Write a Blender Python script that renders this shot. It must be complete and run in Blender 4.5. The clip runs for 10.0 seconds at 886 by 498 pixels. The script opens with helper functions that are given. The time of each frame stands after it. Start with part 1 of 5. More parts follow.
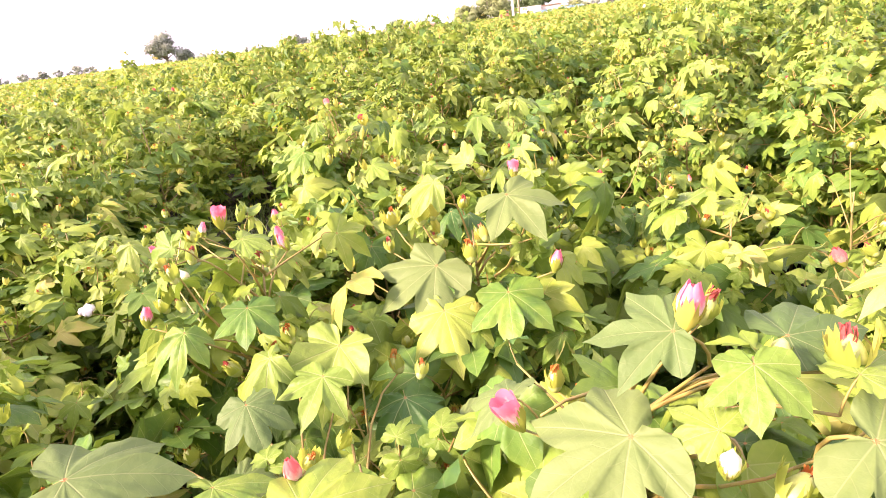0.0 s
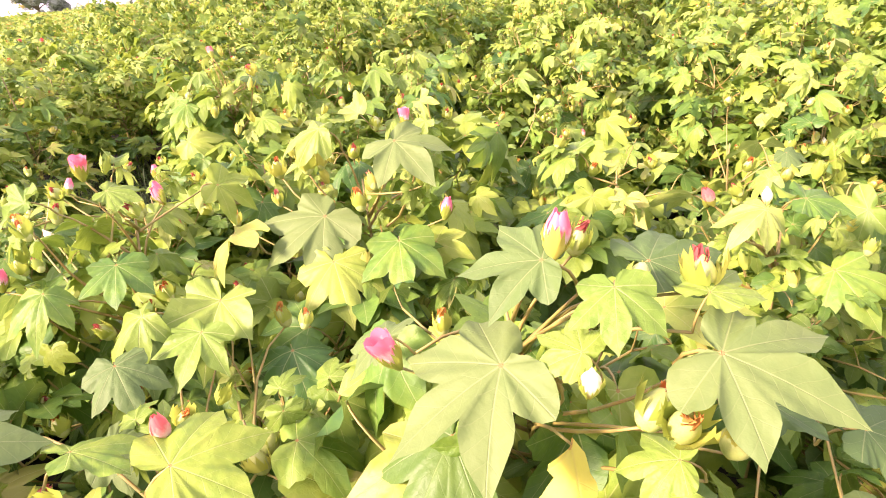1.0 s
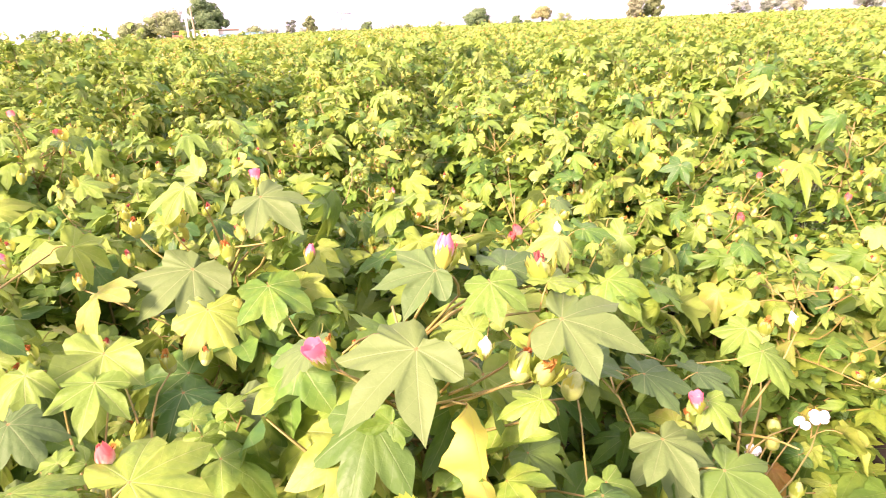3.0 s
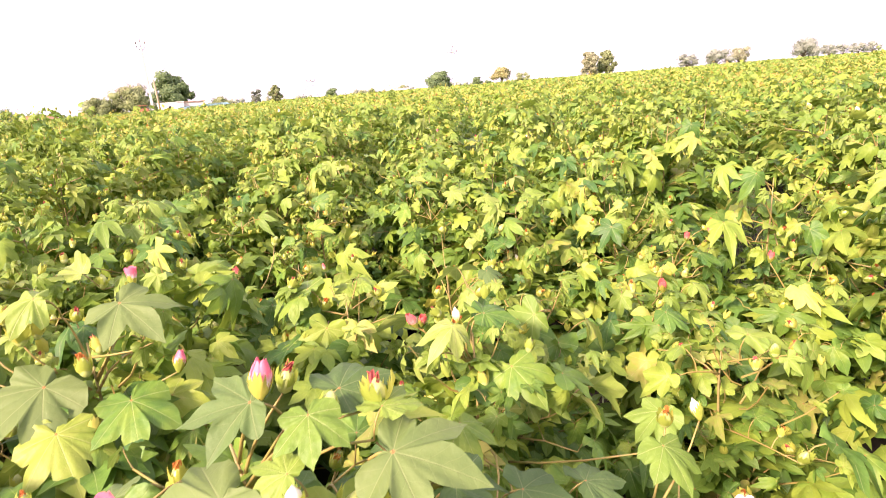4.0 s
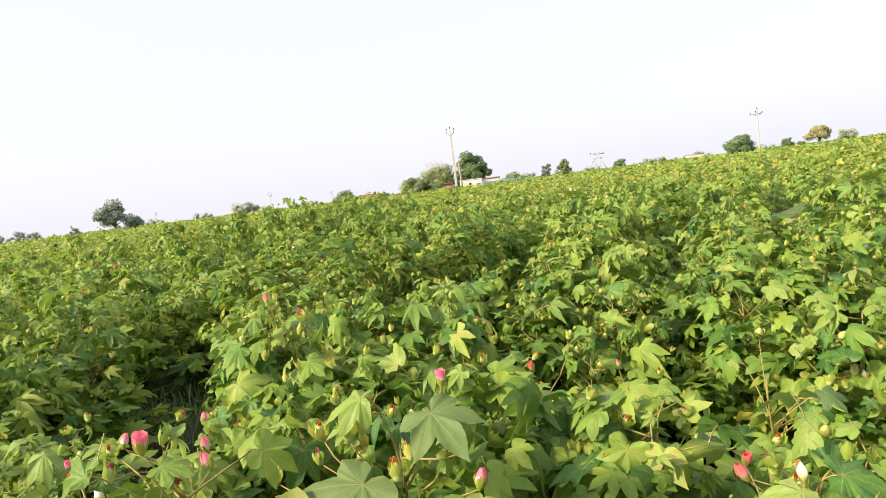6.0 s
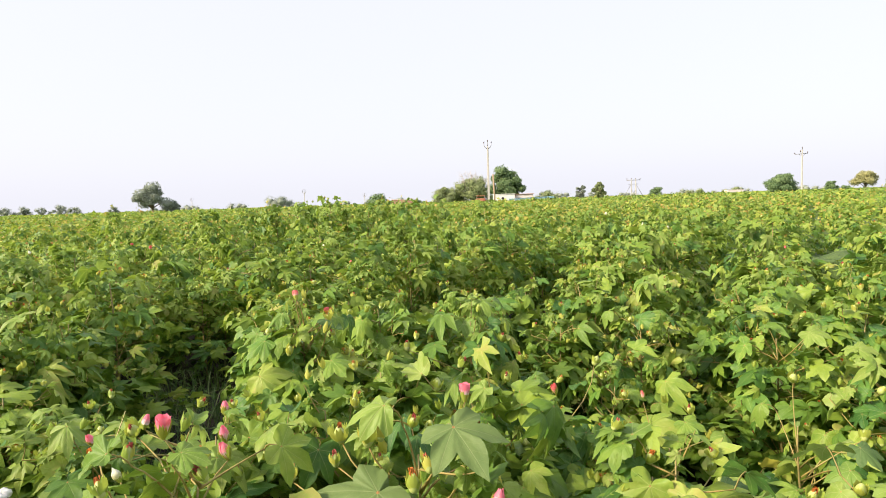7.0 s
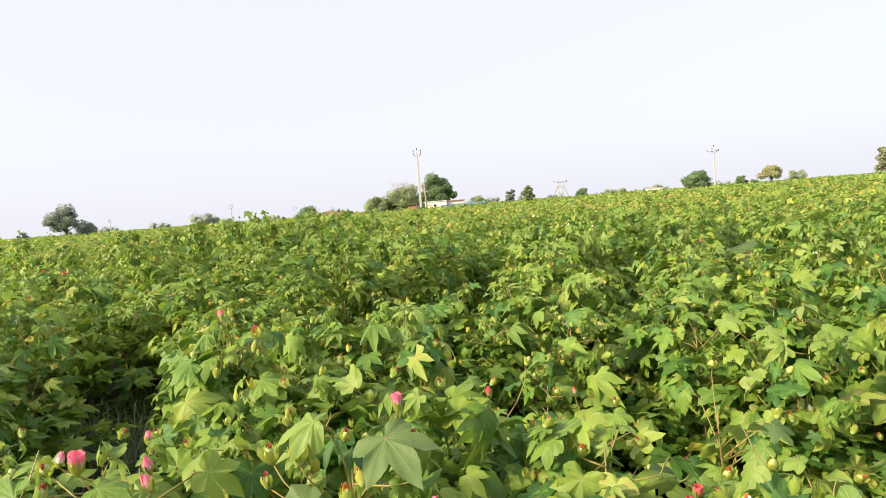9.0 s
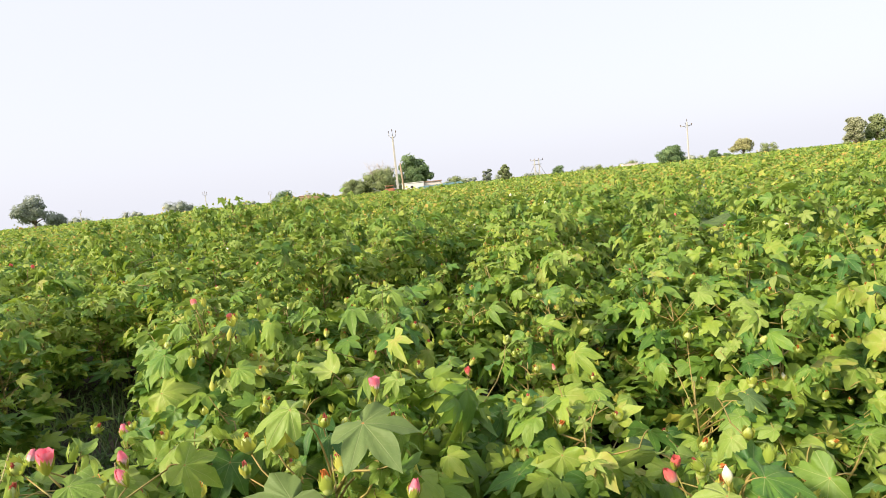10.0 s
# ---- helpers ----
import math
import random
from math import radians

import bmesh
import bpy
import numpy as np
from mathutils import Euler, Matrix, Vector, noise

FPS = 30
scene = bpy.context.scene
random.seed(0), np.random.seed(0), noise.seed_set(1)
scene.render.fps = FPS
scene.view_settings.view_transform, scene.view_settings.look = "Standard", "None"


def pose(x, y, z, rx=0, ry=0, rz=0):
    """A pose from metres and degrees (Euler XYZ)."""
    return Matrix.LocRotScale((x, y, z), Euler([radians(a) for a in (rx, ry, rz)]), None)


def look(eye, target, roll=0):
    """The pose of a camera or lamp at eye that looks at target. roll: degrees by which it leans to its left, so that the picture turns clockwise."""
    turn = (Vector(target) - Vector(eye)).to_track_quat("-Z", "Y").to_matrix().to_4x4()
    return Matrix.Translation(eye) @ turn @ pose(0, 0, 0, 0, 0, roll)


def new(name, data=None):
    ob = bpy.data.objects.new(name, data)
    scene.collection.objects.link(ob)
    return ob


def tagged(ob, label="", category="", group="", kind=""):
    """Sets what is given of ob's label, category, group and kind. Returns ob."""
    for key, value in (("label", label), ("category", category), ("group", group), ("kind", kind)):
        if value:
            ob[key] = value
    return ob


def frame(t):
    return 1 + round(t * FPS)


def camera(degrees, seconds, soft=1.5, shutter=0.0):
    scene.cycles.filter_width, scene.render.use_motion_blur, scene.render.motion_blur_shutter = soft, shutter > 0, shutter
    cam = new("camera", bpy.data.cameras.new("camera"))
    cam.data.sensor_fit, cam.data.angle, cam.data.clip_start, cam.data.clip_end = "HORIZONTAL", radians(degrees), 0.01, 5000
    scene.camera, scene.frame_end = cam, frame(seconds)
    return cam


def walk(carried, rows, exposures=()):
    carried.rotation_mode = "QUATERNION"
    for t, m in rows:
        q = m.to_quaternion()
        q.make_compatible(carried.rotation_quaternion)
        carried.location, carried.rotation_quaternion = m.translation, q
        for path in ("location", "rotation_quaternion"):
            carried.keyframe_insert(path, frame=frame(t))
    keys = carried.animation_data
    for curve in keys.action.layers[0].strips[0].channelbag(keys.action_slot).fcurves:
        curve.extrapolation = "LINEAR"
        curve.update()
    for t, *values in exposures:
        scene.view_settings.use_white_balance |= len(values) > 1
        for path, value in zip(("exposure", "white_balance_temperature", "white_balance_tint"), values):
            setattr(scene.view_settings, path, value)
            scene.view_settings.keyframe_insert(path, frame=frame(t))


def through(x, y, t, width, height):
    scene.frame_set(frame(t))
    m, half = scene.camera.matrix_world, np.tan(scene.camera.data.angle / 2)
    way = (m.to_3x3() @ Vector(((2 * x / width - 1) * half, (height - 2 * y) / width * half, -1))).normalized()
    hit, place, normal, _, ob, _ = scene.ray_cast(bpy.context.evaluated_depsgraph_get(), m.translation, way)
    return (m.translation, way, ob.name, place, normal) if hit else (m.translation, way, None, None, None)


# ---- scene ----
cam = camera(72.0, 10.0, 0.4, 0.2)
PATH = [
    (0, (0.174, -0.006, 1.444), (-0.055, 1.859, 0.759), -7.8),
    (0.5, (0.188, -0.001, 1.431), (0.021, 1.86, 0.72), -7.2),
    (1, (0.209, 0.003, 1.407), (0.255, 1.823, 0.579), -6.1),
    (1.5, (0.188, -0.033, 1.416), (0.304, 1.791, 0.604), -6.9),
    (2, (0.117, -0.072, 1.439), (0.374, 1.735, 0.62), -8.2),
    (2.2, (0.097, -0.12, 1.429), (0.501, 1.671, 0.635), -5.2),
    (2.4, (0.056, -0.114, 1.407), (0.619, 1.617, 0.576), -3.8),
    (2.5, (0.067, -0.119, 1.411), (0.661, 1.591, 0.561), -3.4),
    (3, (0.048, -0.16, 1.447), (0.771, 1.574, 0.76), -2.5),
    (3.2, (0.059, -0.165, 1.448), (0.852, 1.545, 0.78), -2.2),
    (4.3, (0.284, -0.122, 1.487), (1.106, 1.642, 1.025), -5.5),
    (4.5, (0.282, -0.101, 1.493), (0.928, 1.74, 1.057), -2.7),
    (5, (0.255, -0.087, 1.531), (0.426, 1.878, 1.2), -8.0),
    (5.5, (0.244, -0.07, 1.537), (0.299, 1.919, 1.334), -7.8),
    (5.7, (0.243, -0.057, 1.547), (0.259, 1.933, 1.344), -7.7),
    (6.8, (0.208, -0.025, 1.562), (0.122, 1.967, 1.397), -3.8),
    (7, (0.212, -0.027, 1.558), (0.122, 1.965, 1.401), -1.9),
    (7.5, (0.23, -0.031, 1.569), (0.19, 1.963, 1.42), -3.2),
    (8, (0.243, -0.028, 1.565), (0.252, 1.963, 1.376), -3.6),
    (8.5, (0.251, -0.031, 1.566), (0.355, 1.959, 1.389), -3.7),
    (9, (0.235, -0.032, 1.559), (0.36, 1.959, 1.417), -4.4),
    (9.5, (0.254, -0.026, 1.555), (0.373, 1.963, 1.387), -7.0),
    (10, (0.246, -0.016, 1.557), (0.434, 1.964, 1.347), -5.9),
]
EXPOSURES = [(0.0, 1.95, 7000, 46), (3.2, 1.87, 6950, 48), (4.3, 1.43, 6900, 37), (5.0, 1.14, 6850, 24), (5.7, 0.94, 6680, 14), (10.0, 0.86, 6620, 12)]
walk(cam, [(t, look(eye, target, roll)) for t, eye, target, roll in PATH], EXPOSURES)

# ---- world and sun: hazy, low sun from the left ----
SUN_EL, SUN_AZ = radians(32), radians(-117)          # azimuth from +y towards +x
SUN_DIR = Vector((math.sin(SUN_AZ) * math.cos(SUN_EL), math.cos(SUN_AZ) * math.cos(SUN_EL), math.sin(SUN_EL)))
world = bpy.data.worlds.new("hazy_sky")
world.use_nodes = True
scene.world = world
wn, wl = world.node_tree.nodes, world.node_tree.links
wn.clear()
sky = wn.new("ShaderNodeTexSky")
sky.sky_type, sky.sun_disc = "NISHITA", False
sky.sun_elevation, sky.sun_rotation = SUN_EL, SUN_AZ
sky.air_density, sky.dust_density, sky.ozone_density = 1.0, 4.0, 1.0
haze = wn.new("ShaderNodeMixRGB")
haze.inputs[0].default_value = 0.72
haze.inputs[2].default_value = (8.6, 8.9, 9.9, 1)
bg = wn.new("ShaderNodeBackground")
bg.inputs[1].default_value = 0.0735
wo = wn.new("ShaderNodeOutputWorld")
wl.new(sky.outputs[0], haze.inputs[1])
wl.new(haze.outputs[0], bg.inputs[0])
wl.new(bg.outputs[0], wo.inputs[0])
sun_data = bpy.data.lights.new("sun", "SUN")
sun_data.energy, sun_data.angle, sun_data.color = 4.0, radians(10), (1.0, 0.88, 0.68)
sun = new("sun", sun_data)
sun.matrix_world = look(SUN_DIR * 50, (0, 0, 0))


# ---- materials ----
def mat(name, base=(0.5, 0.5, 0.5), rough=0.7, metal=0.0):
    m = bpy.data.materials.new(name)
    m.use_nodes = True
    b = m.node_tree.nodes["Principled BSDF"]
    b.inputs["Base Color"].default_value = (*base, 1)
    b.inputs["Roughness"].default_value = rough
    b.inputs["Metallic"].default_value = metal
    return m


def node(m, kind, **props):
    n = m.node_tree.nodes.new(kind)
    for key, value in props.items():
        if key == "operation":
            n.operation = value
        elif key == "blend_type":
            n.blend_type = value
    return n


def link(m, a, b):
    m.node_tree.links.new(a, b)


def calc(m, op, a, b=None, c=None):
    """A math node; numbers or sockets."""
    n = node(m, "ShaderNodeMath", operation=op)
    for k, v in enumerate((a, b, c)):
        if v is None:
            continue
        if isinstance(v, (int, float)):
            n.inputs[k].default_value = v
        else:
            link(m, v, n.inputs[k])
    return n.outputs[0]


def mix(m, fac, a, b, blend="MIX"):
    n = node(m, "ShaderNodeMixRGB", blend_type=blend)
    for k, v in enumerate((fac, a, b)):
        if isinstance(v, (int, float)):
            n.inputs[k].default_value = v
        elif isinstance(v, tuple):
            n.inputs[k].default_value = (*v, 1)
        else:
            link(m, v, n.inputs[k])
    return n.outputs[0]


def ramp(m, fac, stops):
    n = node(m, "ShaderNodeValToRGB")
    el = n.color_ramp.elements
    while len(el) < len(stops):
        el.new(0.5)
    for e, (p, col) in zip(el, stops):
        e.position, e.color = p, (*col, 1)
    link(m, fac, n.inputs[0])
    return n.outputs[0]


def noise_of(m, scale, detail=4.0, coord="Object", rough=0.55):
    tc = node(m, "ShaderNodeTexCoord")
    n = node(m, "ShaderNodeTexNoise")
    n.inputs["Scale"].default_value, n.inputs["Detail"].default_value, n.inputs["Roughness"].default_value = scale, detail, rough
    link(m, tc.outputs[coord], n.inputs["Vector"])
    return n.outputs[0]


def bump(m, height, strength, distance=0.01):
    n = node(m, "ShaderNodeBump")
    n.inputs["Strength"].default_value, n.inputs["Distance"].default_value = strength, distance
    link(m, height, n.inputs["Height"])
    link(m, n.outputs[0], m.node_tree.nodes["Principled BSDF"].inputs["Normal"])


def speckled(name, c1, c2, scale, rough=0.8, bumps=0.3, dist=0.01, metal=0.0):
    m = mat(name, c1, rough, metal)
    f = noise_of(m, scale)
    g = noise_of(m, scale * 6.3)
    h = calc(m, "ADD", calc(m, "MULTIPLY", f, 0.6), calc(m, "MULTIPLY", g, 0.4))
    col = ramp(m, h, [(0.35, c1), (0.68, c2)])
    link(m, col, m.node_tree.nodes["Principled BSDF"].inputs["Base Color"])
    bump(m, h, bumps, dist)
    return m


def leaf_material(name, stops, vein, through, island=False, veins=True, glow=0.34, rough=0.5):
    """A leaf: colour by leaf, blotches, pale palmate veins from the leaf's own map, light coming through."""
    m = mat(name, stops[0][1], rough)
    b = m.node_tree.nodes["Principled BSDF"]
    b.inputs["Specular IOR Level"].default_value = 0.35
    if island:
        rnd = node(m, "ShaderNodeNewGeometry").outputs["Random Per Island"]
    else:
        rnd = node(m, "ShaderNodeObjectInfo").outputs["Random"]
    uv = node(m, "ShaderNodeTexCoord").outputs["UV"]
    place = node(m, "ShaderNodeVectorMath", operation="ADD")
    link(m, uv, place.inputs[0])
    link(m, calc(m, "MULTIPLY", rnd, 61.0), place.inputs[1])
    blotch = node(m, "ShaderNodeTexNoise")
    blotch.inputs["Scale"].default_value, blotch.inputs["Detail"].default_value = 2.3, 5.0
    link(m, place.outputs[0], blotch.inputs["Vector"])
    mottle = node(m, "ShaderNodeTexNoise")
    mottle.inputs["Scale"].default_value, mottle.inputs["Detail"].default_value = 11.0, 3.0
    link(m, place.outputs[0], mottle.inputs["Vector"])
    patches = calc(m, "MULTIPLY_ADD", calc(m, "SUBTRACT", mottle.outputs[0], 0.5), 0.35, calc(m, "MULTIPLY", calc(m, "SUBTRACT", blotch.outputs[0], 0.5), 0.8))
    shift = calc(m, "ADD", patches, rnd)
    col = ramp(m, shift, stops)
    if veins:
        sep = node(m, "ShaderNodeSeparateXYZ")
        link(m, uv, sep.inputs[0])
        x, y = calc(m, "ABSOLUTE", sep.outputs[0]), sep.outputs[1]
        r = calc(m, "SQRT", calc(m, "ADD", calc(m, "MULTIPLY", x, x), calc(m, "MULTIPLY", y, y)))
        th = calc(m, "ARCTAN2", x, y)
        d = along = None
        for a in (0.0, 0.84, 1.72):
            off = calc(m, "SUBTRACT", th, a)
            across = calc(m, "MULTIPLY", r, calc(m, "SINE", off))
            across = calc(m, "ABSOLUTE", across)
            d = across if d is None else calc(m, "MINIMUM", d, across)
        main = calc(m, "SUBTRACT", 1.0, calc(m, "DIVIDE", d, calc(m, "MULTIPLY_ADD", r, -0.007, 0.0115)))
        main = calc(m, "MAXIMUM", main, 0.0)
        run = calc(m, "FRACT", calc(m, "MULTIPLY", calc(m, "ADD", calc(m, "SUBTRACT", r, calc(m, "MULTIPLY", d, 1.1)), calc(m, "MULTIPLY", blotch.outputs[0], 0.12)), 6.5))
        side = calc(m, "MAXIMUM", calc(m, "SUBTRACT", 1.0, calc(m, "DIVIDE", calc(m, "ABSOLUTE", calc(m, "SUBTRACT", run, 0.5)), 0.045)), 0.0)
        lines = calc(m, "MINIMUM", calc(m, "ADD", main, calc(m, "MULTIPLY", side, 0.32)), 1.0)
        col = mix(m, calc(m, "MULTIPLY", lines, 0.42), col, vein)
        col = mix(m, calc(m, "MULTIPLY", calc(m, "LESS_THAN", r, 0.022), 0.7), col, (0.5, 0.16, 0.06))
        fine = node(m, "ShaderNodeTexNoise")
        fine.inputs["Scale"].default_value, fine.inputs["Detail"].default_value = 6.0, 4.0
        link(m, place.outputs[0], fine.inputs["Vector"])
        bump(m, calc(m, "ADD", calc(m, "MULTIPLY", lines, -0.25), calc(m, "MULTIPLY", fine.outputs[0], 1.6)), 0.45, 0.004)
    link(m, col, b.inputs["Base Color"])
    tr = node(m, "ShaderNodeBsdfTranslucent")
    link(m, mix(m, 0.55, col, through, "MIX"), tr.inputs[0])
    sh = node(m, "ShaderNodeMixShader")
    sh.inputs[0].default_value = glow
    link(m, b.outputs[0], sh.inputs[1])
    link(m, tr.outputs[0], sh.inputs[2])
    link(m, sh.outputs[0], m.node_tree.nodes["Material Output"].inputs[0])
    return m


GREENS = [(0.0, (0.045, 0.135, 0.03)), (0.3, (0.11, 0.235, 0.035)), (0.68, (0.25, 0.355, 0.05)), (0.93, (0.32, 0.39, 0.07)), (1.0, (0.37, 0.37, 0.09))]
YOUNG = [(0.0, (0.13, 0.235, 0.036)), (0.4, (0.18, 0.29, 0.045)), (0.8, (0.23, 0.33, 0.06)), (1.0, (0.28, 0.355, 0.085))]
LEAF = leaf_material("cotton_leaf", GREENS, (0.55, 0.58, 0.24), (0.36, 0.5, 0.085), glow=0.3)
LEAF_YOUNG = leaf_material("young_cotton_leaf", YOUNG, (0.6, 0.6, 0.28), (0.4, 0.54, 0.12), glow=0.3)
LEAF_BROAD = leaf_material("broad_pale_leaf", [(0.0, (0.07, 0.138, 0.04)), (0.5, (0.1, 0.172, 0.05)), (1.0, (0.14, 0.205, 0.062))], (0.34, 0.38, 0.17), (0.27, 0.38, 0.1), glow=0.25, rough=0.62)
# Deep green; on low leaves it also holds their shade in the colour.
LEAF_DEEP_SHADE = leaf_material("deep_green_shade_leaf", [(0.0, (0.05, 0.12, 0.022)), (0.5, (0.08, 0.16, 0.03)), (1.0, (0.13, 0.215, 0.038))], (0.26, 0.34, 0.14), (0.24, 0.38, 0.06), glow=0.22, rough=0.5)
# Lower leaves: a darker green that also carries part of their shade.
LEAF_SHADE = leaf_material("shaded_lower_leaf", [(0.0, (0.06, 0.15, 0.022)), (0.5, (0.14, 0.25, 0.032)), (1.0, (0.26, 0.355, 0.045))], (0.3, 0.36, 0.12), (0.28, 0.42, 0.05), island=True, glow=0.28)
LEAF_YELLOW = leaf_material("yellowed_leaf", [(0.0, (0.68, 0.64, 0.1)), (1.0, (0.78, 0.74, 0.22))], (0.6, 0.5, 0.15), (0.7, 0.6, 0.1))
LEAF_BROWN = leaf_material("withered_leaf", [(0.0, (0.33, 0.13, 0.05)), (0.5, (0.42, 0.2, 0.05)), (1.0, (0.5, 0.4, 0.07))], (0.3, 0.12, 0.05), (0.5, 0.25, 0.05))
LEAF_FIELD = leaf_material("field_leaf", GREENS, (0.55, 0.58, 0.24), (0.42, 0.56, 0.06), island=True)
LEAF_TOP = leaf_material("young_field_leaf", YOUNG, (0.6, 0.6, 0.28), (0.46, 0.6, 0.11), island=True)
LEAF_FAR = leaf_material("far_field_leaf", [(0.0, (0.05, 0.12, 0.025)), (0.3, (0.15, 0.265, 0.035)), (0.6, (0.29, 0.38, 0.05)), (0.92, (0.48, 0.48, 0.1)), (0.97, (0.48, 0.3, 0.08))], (0.3, 0.4, 0.1), (0.4, 0.52, 0.06), island=True, veins=False)
STEM = speckled("cotton_stem", (0.17, 0.16, 0.05), (0.34, 0.24, 0.09), 60, 0.6, 0.3, 0.002)
TWIG = speckled("cotton_branch", (0.23, 0.24, 0.06), (0.35, 0.21, 0.065), 30, 0.55, 0.2, 0.001)
BRACT = leaf_material("bract", [(0.0, (0.24, 0.35, 0.055)), (0.6, (0.36, 0.42, 0.07)), (1.0, (0.52, 0.5, 0.1))], (0.5, 0.5, 0.2), (0.6, 0.65, 0.1), veins=False, glow=0.35)
BOLL = speckled("green_boll", (0.3, 0.38, 0.09), (0.46, 0.49, 0.17), 90, 0.45, 0.15, 0.001)
LINT = speckled("cotton_lint", (0.8, 0.79, 0.76), (0.9, 0.89, 0.87), 60, 0.95, 0.8, 0.004)
BUR = speckled("dry_bur", (0.2, 0.1, 0.05), (0.36, 0.2, 0.1), 60, 0.8, 0.4, 0.002)
WITHER = leaf_material("withered_petal", [(0.0, (0.42, 0.12, 0.035)), (0.5, (0.6, 0.2, 0.045)), (1.0, (0.5, 0.27, 0.07))], (0.6, 0.2, 0.05), (0.75, 0.3, 0.06), veins=False, glow=0.3)
BUDS_FAR = leaf_material("withered_buds", [(0.0, (0.42, 0.46, 0.1)), (0.45, (0.5, 0.46, 0.11)), (0.78, (0.52, 0.38, 0.12)), (0.96, (0.5, 0.25, 0.1))], (0.6, 0.4, 0.1), (0.6, 0.5, 0.1), island=True, veins=False, glow=0.3)
WITHER_RED = leaf_material("withered_red_petal", [(0.0, (0.36, 0.07, 0.07)), (1.0, (0.55, 0.13, 0.1))], (0.6, 0.2, 0.05), (0.75, 0.2, 0.13), veins=False, glow=0.3)


def petal_material(name, tip, low):
    m = mat(name, tip, 0.6)
    b = m.node_tree.nodes["Principled BSDF"]
    sep = node(m, "ShaderNodeSeparateXYZ")
    link(m, node(m, "ShaderNodeTexCoord").outputs["UV"], sep.inputs[0])
    streak = node(m, "ShaderNodeTexNoise")
    streak.inputs["Scale"].default_value = 6.0
    link(m, node(m, "ShaderNodeTexCoord").outputs["UV"], streak.inputs["Vector"])
    h = calc(m, "MULTIPLY_ADD", calc(m, "SUBTRACT", streak.outputs[0], 0.5), 0.5, sep.outputs[1])
    col = ramp(m, h, [(0.0, (0.6, 0.55, 0.1)), (0.36, low), (0.72, tip), (1.0, tip)])
    link(m, col, b.inputs["Base Color"])
    tr = node(m, "ShaderNodeBsdfTranslucent")
    link(m, col, tr.inputs[0])
    sh = node(m, "ShaderNodeMixShader")
    sh.inputs[0].default_value = 0.35
    link(m, b.outputs[0], sh.inputs[1])
    link(m, tr.outputs[0], sh.inputs[2])
    link(m, sh.outputs[0], m.node_tree.nodes["Material Output"].inputs[0])
    return m


PINK = petal_material("pink_petal", (0.87, 0.23, 0.32), (0.9, 0.82, 0.78))
ROSE = petal_material("rose_petal", (0.78, 0.17, 0.16), (0.84, 0.55, 0.45))
CREAM = petal_material("cream_petal", (0.86, 0.85, 0.72), (0.75, 0.74, 0.4))
SOIL = speckled("field_soil", (0.018, 0.014, 0.011), (0.055, 0.043, 0.032), 3.0, 0.95, 0.8, 0.03)
WEED = leaf_material("weed_grass", [(0.0, (0.04, 0.09, 0.025)), (0.7, (0.09, 0.16, 0.045)), (1.0, (0.24, 0.28, 0.12))], (0.2, 0.3, 0.1), (0.3, 0.4, 0.08), island=True, veins=False, glow=0.25)
BARK = speckled("bark", (0.11, 0.085, 0.06), (0.22, 0.17, 0.12), 4, 0.9, 0.6, 0.03)
CONCRETE = speckled("pole_concrete", (0.42, 0.4, 0.36), (0.56, 0.54, 0.5), 4, 0.85, 0.3, 0.01)
IRON = speckled("galvanised_iron", (0.2, 0.2, 0.2), (0.32, 0.31, 0.3), 20, 0.55, 0.2, 0.002, 0.6)
PORCELAIN = mat("insulator_porcelain", (0.11, 0.075, 0.06), 0.3)
WHITEWASH = speckled("whitewashed_wall", (0.68, 0.66, 0.62), (0.82, 0.8, 0.77), 1.2, 0.9, 0.3, 0.01)
PINKWASH = speckled("pink_plaster", (0.66, 0.57, 0.53), (0.76, 0.68, 0.64), 1.2, 0.9, 0.3, 0.01)
TEALROOF = speckled("painted_roof_sheet", (0.12, 0.28, 0.3), (0.22, 0.42, 0.45), 2.0, 0.45, 0.2, 0.01)
REDBRICK = speckled("red_brick_wall", (0.3, 0.16, 0.11), (0.45, 0.28, 0.2), 3.0, 0.9, 0.5, 0.02)
ORANGE = speckled("orange_paint", (0.36, 0.13, 0.07), (0.45, 0.19, 0.1), 5, 0.5, 0.1, 0.005)
DARKOPEN = mat("dark_opening", (0.02, 0.02, 0.02), 0.9)
TYRE = mat("tyre_rubber", (0.025, 0.025, 0.025), 0.85)


# ---- builders ----
def link_mesh(name, bm, material, parent=None, label="", smooth=True):
    me = bpy.data.meshes.new(name)
    bm.to_mesh(me)
    bm.free()
    for m in (material if isinstance(material, (list, tuple)) else [material]):
        me.materials.append(m)
    if smooth:
        me.polygons.foreach_set("use_smooth", [True] * len(me.polygons))
    ob = new(name, me)
    ob.parent = parent
    if label:
        tagged(ob, label)
    return ob


def part(name, bm, material, parent, label="", smooth=True):
    return link_mesh(name, bm, material, parent, label, smooth)


